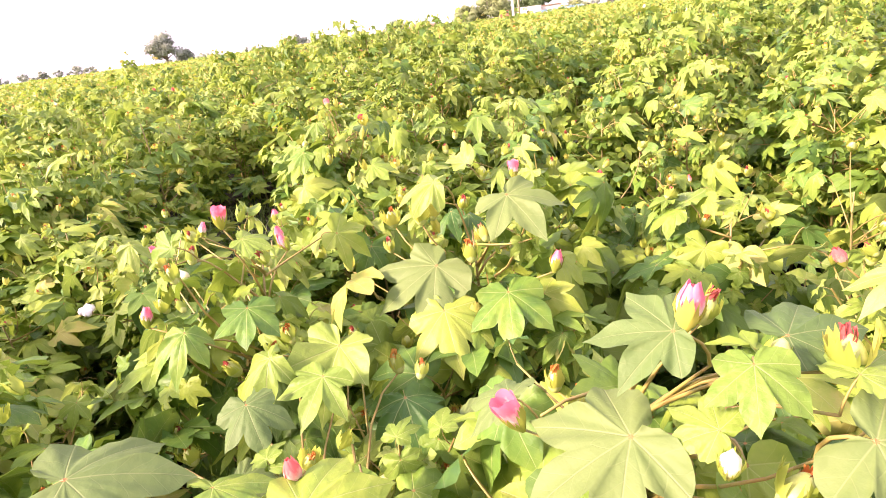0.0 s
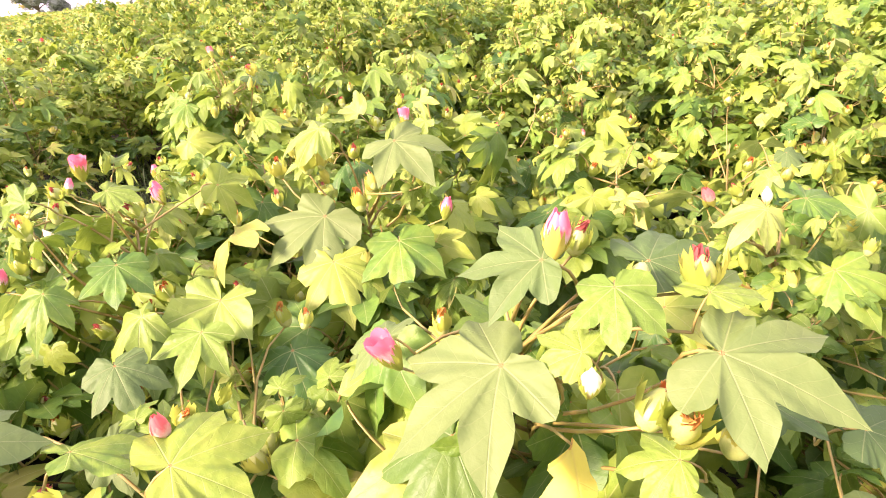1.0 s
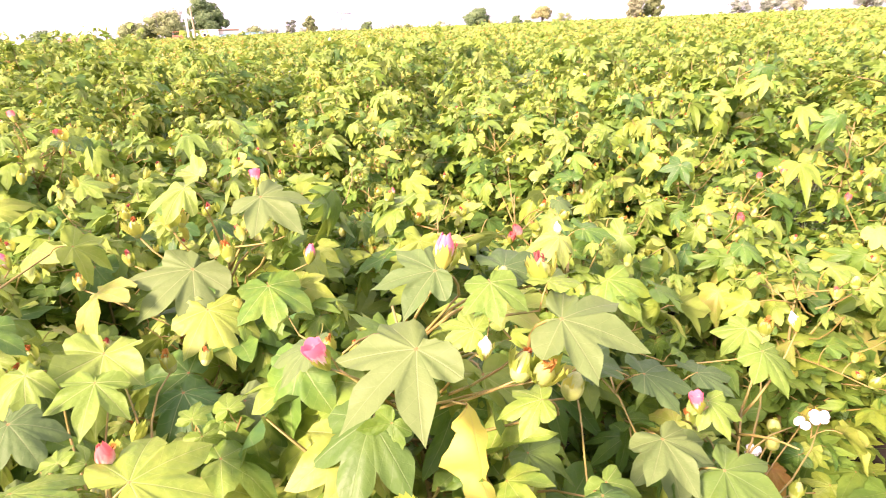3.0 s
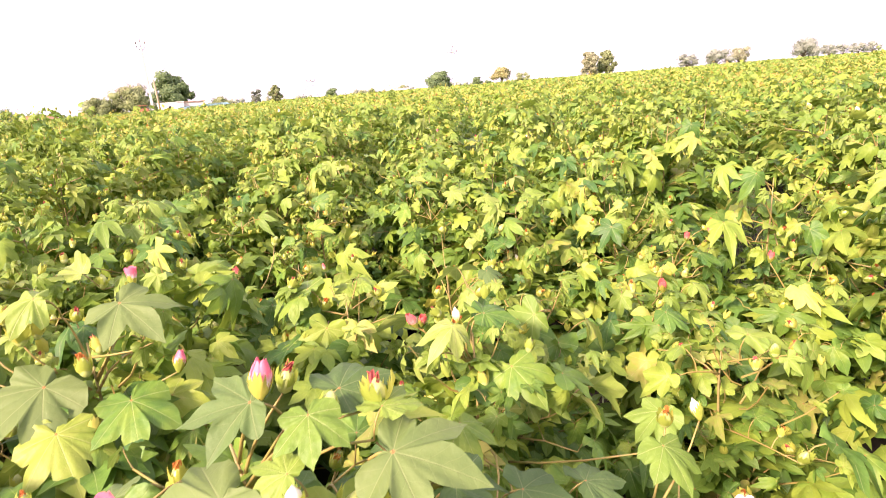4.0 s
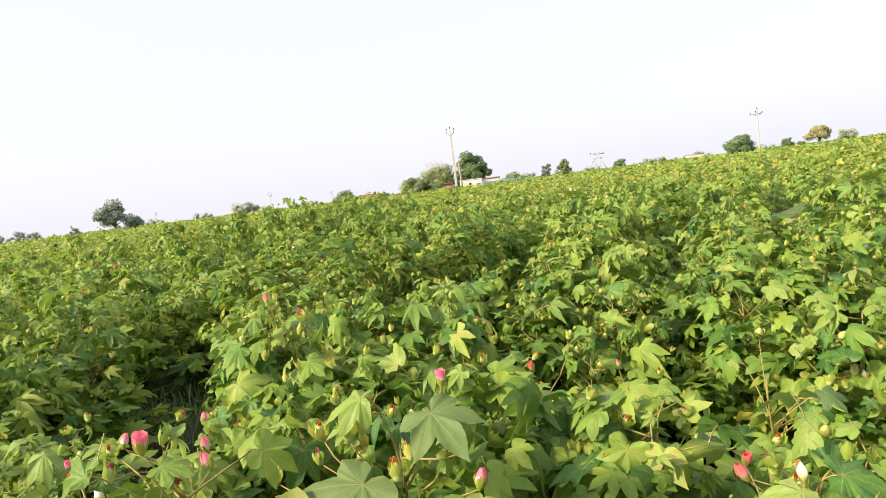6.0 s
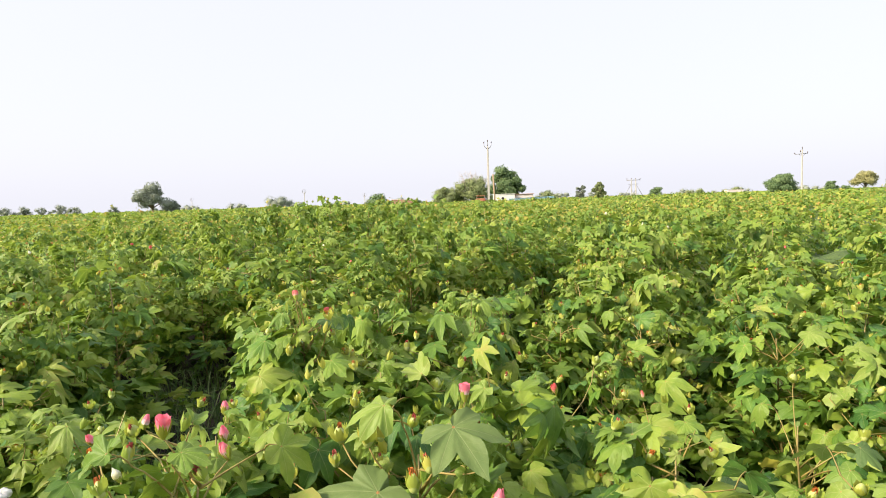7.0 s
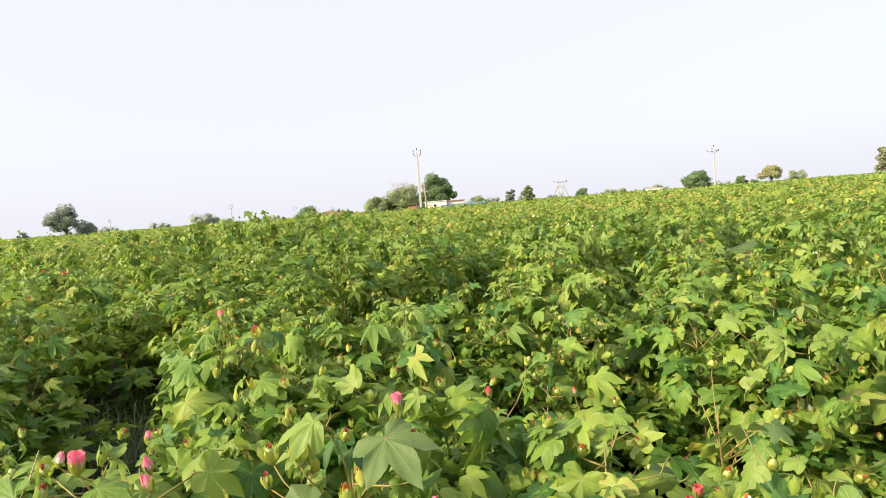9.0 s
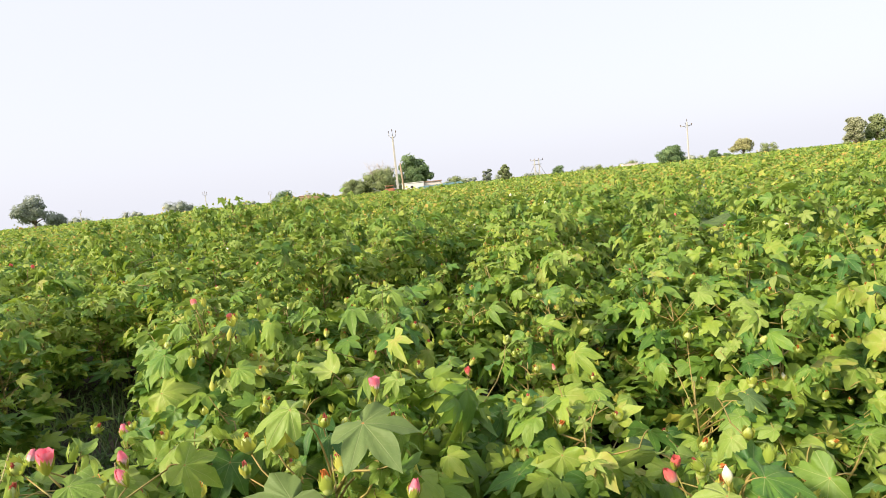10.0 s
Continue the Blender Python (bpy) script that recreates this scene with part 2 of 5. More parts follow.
def tube(bm, pts, radii, sides=6, slot=0, cap=True):
    rings, last = [], None
    for k, p in enumerate(pts):
        p = Vector(p)
        a, b = Vector(pts[max(k - 1, 0)]), Vector(pts[min(k + 1, len(pts) - 1)])
        d = (b - a).normalized()
        u = d.orthogonal().normalized() if last is None else (last - d * last.dot(d)).normalized()
        last = u
        v = d.cross(u)
        rings.append([bm.verts.new(p + (u * math.cos(t) + v * math.sin(t)) * radii[k]) for t in [2 * math.pi * s / sides for s in range(sides)]])
    for r, q in zip(rings, rings[1:]):
        for s in range(sides):
            bm.faces.new((r[s], r[(s + 1) % sides], q[(s + 1) % sides], q[s])).material_index = slot
    if cap:
        bm.faces.new(rings[-1]).material_index = slot
        bm.faces.new(rings[0][::-1]).material_index = slot
    return bm


def curve_pts(a, b, sag, n=5):
    """Points from a to b, bowed by the vector sag in the middle."""
    a, b, sag = Vector(a), Vector(b), Vector(sag)
    return [a.lerp(b, t) + sag * (4 * t * (1 - t)) for t in [i / (n - 1) for i in range(n)]]


def box(bm, x0, x1, y0, y1, z0, z1, bevel=0.0):
    made = bmesh.ops.create_cube(bm, size=1.0)["verts"]
    for v in made:
        v.co = Vector((x0 + (v.co.x + 0.5) * (x1 - x0), y0 + (v.co.y + 0.5) * (y1 - y0), z0 + (v.co.z + 0.5) * (z1 - z0)))
    if bevel:
        edges = list({e for v in made for e in v.link_edges})
        bmesh.ops.bevel(bm, geom=edges, offset=bevel, segments=1, affect="EDGES")
    return bm


# ---- the palmate cotton leaf: main lobe along +y, one unit long ----
PET_END = Vector((0.0, -0.34, -0.62))


def leaf_shape(seed, k, rings, sinus=0.5, fold=0.16, droop=0.3, wave=0.05, close=0.0):
    """Vertices, triangles and leaf map of a leaf with five broad, pointed lobes."""
    rg = random.Random(seed)

    def outline():
        j = lambda a, f=0.08: a * rg.uniform(1 - f, 1 + f)
        marks = [(0.0, 1.0), (j(0.42), j(sinus)), (j(0.84), j(0.86)), (j(1.3), j(sinus * 0.88)), (j(1.7), j(0.56)), (j(2.35), j(0.37)), (3.06, 0.1)]
        out = []
        for i, ((a0, r0), (a1, r1)) in enumerate(zip(marks, marks[1:])):
            p, q = Vector((r0 * math.sin(a0), r0 * math.cos(a0))), Vector((r1 * math.sin(a1), r1 * math.cos(a1)))
            side = Vector((q.y - p.y, p.x - q.x))
            if side.dot(p + q) < 0:
                side = -side
            swell = (0.15 if i < 4 else 0.2) * rg.uniform(0.75, 1.25)
            for n in range(k):
                t = n / k
                u = t if i in (0, 2, 4) else 1 - t
                w = p.lerp(q, t) + side * (swell * math.sin(math.pi * u) * (u ** 0.9 * 1.5 if i < 4 else 0.8))
                out.append((math.atan2(w.x, w.y), w.length))
        out.append((3.06, 0.1))
        return out
    right, left = outline(), outline()
    ring = [(-a, r) for a, r in reversed(left)] + right[1:]
    verts, uvs = [(0.0, 0.0, 0.0)], [(0.0, 0.0)]
    ph = [rg.uniform(0, 6.28) for _ in range(5)]
    sway = rg.uniform(0.05, 0.16)
    for q in range(1, rings + 1):
        f = (q / rings) ** 0.85
        for a, r in ring:
            r = r * f
            off = min(abs(abs(a) - c) for c in (0.0, 0.84, 1.72))
            z = fold * r * min(1.0, (off / 0.45) ** 2) * 0.34 - droop * r * r * (0.75 + 0.25 * math.cos(a))
            z += wave * f * f * (math.sin(3 * a + ph[0]) + 0.7 * math.sin(7 * a + ph[1]) + 0.35 * math.sin(19 * a + ph[2]))
            z += sway * r * r * (math.sin(a + ph[3]) + 0.8 * math.sin(2 * a + ph[4]))
            x, y = r * math.sin(a), r * math.cos(a)
            side = math.hypot(x, 0.12) - 0.12
            verts.append((x * math.cos(close * 1.2), y, z + side * math.sin(close * 1.2)))
            uvs.append((x, y))
    n = len(ring)
    tris = [(0, 1 + i + 1, 1 + i) for i in range(n - 1)]
    for q in range(rings - 1):
        o, p = 1 + q * n, 1 + (q + 1) * n
        for i in range(n - 1):
            tris += [(o + i, o + i + 1, p + i + 1), (o + i, p + i + 1, p + i)]
    return np.array(verts), np.array(tris), np.array(uvs)


def with_petiole(shape, sides=3):
    v, t, uv = shape
    v, t, uv = [list(map(float, c)) for c in v], [tuple(map(int, c)) for c in t], [tuple(c) for c in uv]
    leafy = len(t)
    bm = bmesh.new()
    tube(bm, curve_pts((0, 0, -0.005), PET_END, (0, -0.1, 0.1), 5), [0.016, 0.018, 0.02, 0.022, 0.026], sides, cap=False)
    bmesh.ops.triangulate(bm, faces=bm.faces[:])
    bm.verts.index_update()
    base = len(v)
    v += [tuple(w.co) for w in bm.verts]
    uv += [(0.0, -2.0)] * len(bm.verts)
    t += [tuple(base + w.index for w in f.verts) for f in bm.faces]
    bm.free()
    return np.array(v), np.array(t), np.array(uv), leafy


def mesh_from(name, v, t, uv, mats, leafy=None):
    me = bpy.data.meshes.new(name)
    n, f = len(v), len(t)
    me.vertices.add(n)
    me.vertices.foreach_set("co", np.asarray(v, dtype=np.float32).ravel())
    me.loops.add(3 * f)
    me.loops.foreach_set("vertex_index", np.asarray(t, dtype=np.int32).ravel())
    me.polygons.add(f)
    me.polygons.foreach_set("loop_start", np.arange(0, 3 * f, 3, dtype=np.int32))
    if leafy is not None:
        slots = (np.arange(f) >= leafy).astype(np.int32) if isinstance(leafy, int) else np.asarray(leafy, dtype=np.int32)
        me.polygons.foreach_set("material_index", slots)
    me.update(calc_edges=True)
    layer = me.uv_layers.new(name="leaf_map")
    layer.data.foreach_set("uv", np.asarray(uv, dtype=np.float32)[np.asarray(t).ravel()].ravel())
    me.polygons.foreach_set("use_smooth", np.ones(f, dtype=bool))
    for m in mats:
        me.materials.append(m)
    me.validate()
    return me


def merged(name, shapes, which, rot, pos, size, mats, slot=None):
    """Many leaves joined into one mesh. which: the shape of each; rot: (n, 3, 3); slot: the material of each."""
    vs, ts, us, ms, o = [], [], [], [], 0
    slot = np.zeros(len(pos), dtype=np.int32) if slot is None else slot
    for s, (v, t, uv, *stalk) in enumerate(shapes):
        sel = np.nonzero(which == s)[0]
        if not len(sel):
            continue
        w = np.einsum("nij,vj->nvi", rot[sel], v) * size[sel][:, None, None] + pos[sel][:, None, :]
        vs.append(w.reshape(-1, 3))
        ts.append((t[None] + (o + np.arange(len(sel)) * len(v))[:, None, None]).reshape(-1, 3))
        us.append(np.tile(uv, (len(sel), 1)))
        own = np.tile(slot[sel][:, None], (1, len(t)))
        if stalk:
            own[:, stalk[0]:] = len(mats) - 1
        ms.append(own.ravel())
        o += len(sel) * len(v)
    return mesh_from(name, np.concatenate(vs), np.concatenate(ts), np.concatenate(us), mats, np.concatenate(ms))


def frames_for(normal, lobe):
    """Rotation matrices with z along normal and y as near lobe as may be; both (n, 3)."""
    z = normal / np.linalg.norm(normal, axis=1, keepdims=True)
    y = lobe - z * np.sum(lobe * z, axis=1, keepdims=True)
    y /= np.linalg.norm(y, axis=1, keepdims=True)
    return np.stack([np.cross(y, z), y, z], axis=2)


SPEC = [(11, 0.45, 0.22, 0.36, 0.045, 0.0), (12, 0.5, 0.2, 0.5, 0.055, -0.12), (13, 0.54, 0.16, 0.3, 0.06, -0.1), (14, 0.46, 0.26, 0.65, 0.06, -0.3), (15, 0.5, 0.3, 0.4, 0.07, 0.4), (16, 0.58, 0.18, 0.8, 0.06, -0.4)]
STARS = [(21, 0.42, 0.14, 0.3, 0.06, 0.1), (22, 0.47, 0.2, 0.6, 0.07, 0.3), (23, 0.52, 0.1, 0.45, 0.07, -0.2), (24, 0.44, 0.25, 0.8, 0.07, -0.4), (25, 0.52, 0.3, 0.3, 0.08, 0.65), (26, 0.47, 0.15, 1.0, 0.07, 0.05)]
HERO_SHAPES = [with_petiole(leaf_shape(s, 6, 5, a, b, c, d, e), 5) for s, a, b, c, d, e in SPEC]
MID_SHAPES = [with_petiole(leaf_shape(s, 3, 2, a, b, c, d, e), 3) for s, a, b, c, d, e in STARS]
LOW_SHAPES = [leaf_shape(s, 1, 1, a, b, c, d, e) for s, a, b, c, d, e in STARS]
NEAR_SHAPES = [leaf_shape(s, 3, 2, a, b, c, d, e) for s, a, b, c, d, e in SPEC]
LOW2_SHAPES = [leaf_shape(s, 2, 1, a, b, c, d, e) for s, a, b, c, d, e in STARS]
FAR_RING = ((0.0, -0.12), (0.66, 0.3), (0.24, 0.46), (0.0, 1.0), (-0.24, 0.46), (-0.66, 0.3))
SPRIG_SHAPES = [(np.array([(x, y, 0.14 * math.sin(3 * x + q) - 0.25 * (y - 0.3) ** 2 * (q % 3)) for x, y in FAR_RING] + [(0, 0.3, -0.1)]), np.array([(i, (i + 1) % 6, 6) for i in range(6)]), np.array(FAR_RING + ((0, 0.3),))) for q in range(6)]
LEAF_KINDS = {"mature": LEAF, "young": LEAF_YOUNG, "yellow": LEAF_YELLOW, "brown": LEAF_BROWN, "broad": LEAF_BROAD, "deep": LEAF_DEEP_SHADE}
HERO_LEAF = {k: [mesh_from("leaf", *s[:3], [m, TWIG], s[3]) for s in HERO_SHAPES] for k, m in LEAF_KINDS.items()}
MID_LEAF = {k: [mesh_from("leaf", *s[:3], [m, TWIG], s[3]) for s in MID_SHAPES] for k, m in LEAF_KINDS.items()}


def keep(name, bm, materials):
    me = bpy.data.meshes.new(name)
    bm.to_mesh(me)
    bm.free()
    me.polygons.foreach_set("use_smooth", [True] * len(me.polygons))
    for m in materials:
        me.materials.append(m)
    return me


def folded_leaf_mesh():
    """A yellow leaf hanging folded along its midrib, its lobes making steps in the ragged edge."""
    bm = bmesh.new()
    uv = bm.loops.layers.uv.new("leaf_map")
    rg = random.Random(5)
    rows = []
    for i in range(25):
        t = i / 24
        lobe = 0.1 + 0.09 * max(0.0, math.sin(9.2 * t - 1.6)) ** 0.5 + 0.03 * math.sin(23 * t)
        near = 0.07 + 0.05 * max(0.0, math.sin(7.0 * t - 0.2)) + 0.012 * math.sin(31 * t)
        end = min(1.0, 7 * t + 0.25, 6 * (1 - t) + 0.12)
        bow = 0.1 * math.sin(3.0 * t) - 0.12 * t
        rows.append([bm.verts.new((bow + s * end * (lobe if s > 0 else near) * rg.uniform(0.94, 1.06), t, -0.3 * abs(s) * end * 0.14 + 0.05 * math.sin(8 * t + s) + 0.02 * math.sin(21 * t + 2 * s))) for s in (-1, -0.66, -0.33, 0, 0.33, 0.66, 1)])
    for a, b in zip(rows, rows[1:]):
        for i in range(6):
            f = bm.faces.new((a[i], a[i + 1], b[i + 1], b[i]))
            for lp in f.loops:
                lp[uv].uv = (lp.vert.co.x, lp.vert.co.y)
    return keep("leaf", bm, [LEAF_YELLOW])


FOLDED = folded_leaf_mesh()


# ---- flowers, bolls ----
def petals_mesh(material, flare, seed):
    """Five overlapping petals rolled into a bud or a cup, about 4.5 cm long."""
    rg = random.Random(seed)
    bm = bmesh.new()
    uv = bm.loops.layers.uv.new("leaf_map")
    for p in range(5):
        a0 = p * 2 * math.pi / 5 + rg.uniform(-0.25, 0.25)
        top = rg.uniform(0.042, 0.048)
        skew = rg.uniform(0.1, 0.3)
        grid = []
        for i in range(9):
            t = i / 8
            rad = 0.005 + 0.0105 * math.sin(min(1.0, t * 1.05) * math.pi * (0.72 - 0.25 * flare)) ** 1.2
            half = 0.45 + 0.75 * math.sin(math.pi * (0.05 + 0.85 * t)) ** 0.8
            line = []
            for j in range(7):
                s = j / 6 * 2 - 1
                a = a0 + s * half + skew * t
                rr = rad * (1 + 0.1 * s) + flare * 0.008 * max(0, t - 0.55) ** 1.2 * 2
                z = top * (t - 0.11 * t ** 3 * s * s) + 0.0008 * math.sin(9 * s + p) * t
                line.append(bm.verts.new((rr * math.cos(a), rr * math.sin(a), z)))
            grid.append(line)
        for i in range(8):
            for j in range(6):
                f = bm.faces.new((grid[i][j], grid[i][j + 1], grid[i + 1][j + 1], grid[i + 1][j]))
                for lp, (aa, bb) in zip(f.loops, ((i, j), (i, j + 1), (i + 1, j + 1), (i + 1, j))):
                    lp[uv].uv = (bb / 6 + p, aa / 8)
    return keep("petals", bm, [material])


def bract_mesh(spread, seed, length=0.037, count=1):
    """Heart-shaped bract with a fringed tip; three of them hold a boll or a flower."""
    rg = random.Random(seed)
    bm = bmesh.new()
    for p in range(count):
        a0 = p * 2 * math.pi / 3
        teeth = 11
        low, midl, top = [], [], []
        for j in range(teeth):
            s = j / (teeth - 1) * 2 - 1
            a = a0 + s * 0.98
            low.append(bm.verts.new((0.005 * math.cos(a), 0.005 * math.sin(a), -0.003)))
            r1 = 0.0145 + spread * 0.004
            midl.append(bm.verts.new((r1 * math.cos(a), r1 * math.sin(a), length * (0.34 + 0.1 * (1 - s * s)))))
            r2 = 0.0115 + spread * 0.012
            h = length * (0.55 + 0.45 * (1 - abs(s)) + (0.17 if j % 2 == 0 else -0.15)) * rg.uniform(0.9, 1.1)
            k = rg.uniform(0.9, 1.15)
            top.append(bm.verts.new((r2 * math.cos(a) * k, r2 * math.sin(a) * k, h)))
        for j in range(teeth - 1):
            bm.faces.new((low[j], low[j + 1], midl[j + 1], midl[j]))
            bm.faces.new((midl[j], midl[j + 1], top[j + 1], top[j]))
    return keep("bract", bm, [BRACT])


def boll_mesh(material, r=0.0145, tall=1.25, seed=0):
    bm = bmesh.new()
    bmesh.ops.create_uvsphere(bm, u_segments=14, v_segments=9, radius=r)
    for v in bm.verts:
        a = math.atan2(v.co.y, v.co.x)
        k = 1 - 0.06 * (0.5 + 0.5 * math.cos(4 * a)) * (1 - abs(v.co.z) / r)
        t = v.co.z / r
        v.co = Vector((v.co.x * k, v.co.y * k, v.co.z * tall + (0.006 * t ** 5 if t > 0 else 0) + r))
    return keep("boll", bm, [material])


def wither_mesh(material, seed):
    """A shrivelled flower: twisted, crumpled strips drawn to a point."""
    rg = random.Random(seed)
    bm = bmesh.new()
    for p in range(9):
        a, lean = rg.uniform(0, 6.28), rg.uniform(-0.002, 0.004)
        rows = []
        for i in range(5):
            t = i / 4
            c = Vector((math.cos(a + 2 * t) * (0.006 - 0.003 * t + lean * t) + 0.004 * t * t, math.sin(a + 2 * t) * (0.006 - 0.003 * t + lean * t), 0.02 + 0.024 * t * rg.uniform(0.75, 1.05)))
            w = 0.0042 * (1 - 0.6 * t) + 0.0006
            side = Vector((-math.sin(a + 2.5 * t), math.cos(a + 2.5 * t), rg.uniform(-0.4, 0.4)))
            rows.append((bm.verts.new(c - side * w), bm.verts.new(c + Vector((math.cos(a), math.sin(a), 0)) * 0.0025), bm.verts.new(c + side * w)))
        for q, r in zip(rows, rows[1:]):
            bm.faces.new((q[0], q[1], r[1], r[0]))
            bm.faces.new((q[1], q[2], r[2], r[1]))
    return keep("withered_petals", bm, [material])


def lint_mesh(seed):
    """Four fluffy white locks bulging out of an opened boll."""
    rg = random.Random(seed)
    bm = bmesh.new()
    for p in range(4):
        a = p * math.pi / 2 + rg.uniform(-0.2, 0.2)
        c = Vector((0.017 * math.cos(a), 0.017 * math.sin(a), 0.02 + rg.uniform(-0.002, 0.003)))
        made = bmesh.ops.create_icosphere(bm, subdivisions=3, radius=0.0175)["verts"]
        for v in made:
            d = 1 + 0.22 * noise.noise(v.co * 110 + Vector((p * 7, seed, 0))) + 0.1 * noise.noise(v.co * 300)
            v.co = v.co * d + c
    return keep("lint", bm, [LINT])


def bur_mesh():
    bm = bmesh.new()
    for p in range(4):
        a = p * math.pi / 2 + math.pi / 4
        rows = []
        for i in range(5):
            t = i / 4
            c = Vector((math.cos(a), math.sin(a), 0)) * (0.005 + 0.028 * t) + Vector((0, 0, 0.004 + 0.012 * math.sin(t * 2.2)))
            s = Vector((-math.sin(a), math.cos(a), 0)) * (0.008 * math.sin(math.pi * (0.25 + 0.75 * t)) + 0.0006)
            rows.append((bm.verts.new(c - s + Vector((0, 0, 0.003))), bm.verts.new(c), bm.verts.new(c + s + Vector((0, 0, 0.003)))))
        for q, r in zip(rows, rows[1:]):
            bm.faces.new((q[0], q[1], r[1], r[0]))
            bm.faces.new((q[1], q[2], r[2], r[1]))
    return keep("bur", bm, [BUR])


PETALS = {"pink": [petals_mesh(PINK, -0.45, 1), petals_mesh(PINK, 0.5, 2)], "rose": [petals_mesh(ROSE, -0.5, 3), petals_mesh(ROSE, 0.1, 4)], "cream": [petals_mesh(CREAM, -0.9, 5)]}
BRACTS = [bract_mesh(0.3, 1), bract_mesh(0.8, 2), bract_mesh(0.0, 3)]
CUPS = [bract_mesh(0.3, 1, 0.037, 3), bract_mesh(0.8, 2, 0.037, 3), bract_mesh(0.0, 3, 0.037, 3)]
BOLLS = [boll_mesh(BOLL), boll_mesh(BOLL, 0.0125, 1.4), boll_mesh(BOLL, 0.016, 1.15)]
WITHERS = [wither_mesh(WITHER, 1), wither_mesh(WITHER, 2), wither_mesh(WITHER_RED, 3), wither_mesh(WITHER_RED, 4)]
LINTS = [lint_mesh(1), lint_mesh(2)]
BUR_MESH = bur_mesh()


def hang(name, mesh, parent, label="", m=None):
    o = new(name, mesh)
    o.parent = parent
    if m is not None:
        o.matrix_basis = m
    if label:
        tagged(o, label)
    return o


def fruit(plant, kind, at, rg, scale=1.0, tilt=None, fine=False, form=None):
    """One flower, bud or boll of a plant, at a place given from the plant's foot."""
    ax = tilt if tilt is not None else (rg.uniform(-28, 28), rg.uniform(-28, 28))
    m = Matrix.Translation(at) @ Euler((radians(ax[0]), radians(ax[1]), rg.uniform(0, 6.28))).to_matrix().to_4x4() @ Matrix.Scale(scale, 4)

    def held(f, w, s=1.0):
        if fine:
            for q in range(3):
                hang("bract", BRACTS[w], f, "yellow-green fringed bract", pose(0, 0, 0, 0, 0, 120 * q + rg.uniform(-14, 14)) @ Matrix.Scale(s * rg.uniform(0.9, 1.08), 4))
        else:
            hang("bract_cup", CUPS[w], f, "yellow-green fringed bract cup", Matrix.Scale(s, 4))

    if kind in ("pink", "rose", "cream"):
        m = m @ Matrix.Diagonal((0.76, 0.76, 1.0, 1))
        f = hang("flower", rg.choice(PETALS[kind]) if form is None else PETALS[kind][form], plant, {"pink": "rolled pink cotton flower", "rose": "deep rose closing cotton flower", "cream": "pale unopened cotton flower"}[kind], m)
        held(f, rg.randrange(2), 0.86)
    elif kind in ("dry", "red"):
        f = hang("boll", rg.choice(BOLLS[:2]), plant, "", m)
        held(f, rg.randrange(3))
        hang("withered_flower", rg.choice(WITHERS[:2] if kind == "dry" else WITHERS[2:]), f, "shrivelled orange flower" if kind == "dry" else "shrivelled dark red flower")
    elif kind == "boll":
        f = hang("boll", rg.choice(BOLLS), plant, "round green cotton boll", m)
        held(f, rg.randrange(2), 0.93)
    elif kind == "bud":
        f = hang("bud", CUPS[2], plant, "closed green flower bud", m @ Matrix.Scale(0.8, 4))
    else:
        f = hang("open_boll", rg.choice(LINTS), plant, "white cotton in an opened boll", m)
        hang("bur", BUR_MESH, f, "dry brown bur")
    return f


# ---- cotton plants ----
GAPS = [((-1.05, 2.35), (-2.2, 5.0), 0.4), ((-0.45, 3.6), (1.15, 6.3), 0.34), ((2.75, 1.72), (5.9, 4.05), 0.34), ((3.3, 6.4), (3.8, 7.1), 0.12)]
ROW_AZ = radians(28)


def in_gap(x, y, wider=0.0):
    for (ax, ay), (bx, by), r in GAPS:
        dx, dy = bx - ax, by - ay
        t = max(0, min(1, ((x - ax) * dx + (y - ay) * dy) / (dx * dx + dy * dy)))
        if math.hypot(x - ax - dx * t, y - ay - dy * t) < r + wider:
            return True
    return False


def canopy(x, y):
    """Height of the crop."""
    g = lambda cx, cy, sx, sy: math.exp(-((x - cx) ** 2 / sx + (y - cy) ** 2 / sy))
    h = 1.1 + 0.1 * noise.noise(Vector((x * 0.7, y * 0.7, 0.3))) + 0.06 * noise.noise(Vector((x * 0.16, y * 0.16, 4.3)))
    h += -0.33 * g(1.0, 1.95, 0.45, 0.6) - 0.16 * g(-0.1, 0.75, 0.1, 0.12) - 0.32 * g(1.1, 0.45, 0.25, 0.3) - 0.22 * g(-1.3, 1.5, 0.4, 0.6)
    away = max(0.0, min(1.0, (math.hypot(x, y) - 2.6) / 2.5))
    h += away * (0.24 * noise.noise(Vector((x * 0.95, y * 0.6, 7.7))) + 0.12 * noise.noise(Vector((x * 2.1, y * 1.6, 1.7))) + 0.02)
    h += 0.42 * g(-2.4, 12.6, 5.5, 3.0) + 0.26 * g(-3.1, 13.2, 0.3, 0.5) + 0.14 * g(-1.6, 12.6, 0.25, 0.5)
    return h


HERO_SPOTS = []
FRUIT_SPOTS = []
EYE_SPOT = Vector((0.2, -0.05, 1.5))        # about where the camera's eye is; sight lines from it are kept clear


# True if w stands in the camera's sight line to q.
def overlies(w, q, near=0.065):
    d, side = w - q, (EYE_SPOT - q).normalized()
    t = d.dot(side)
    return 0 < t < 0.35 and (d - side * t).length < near


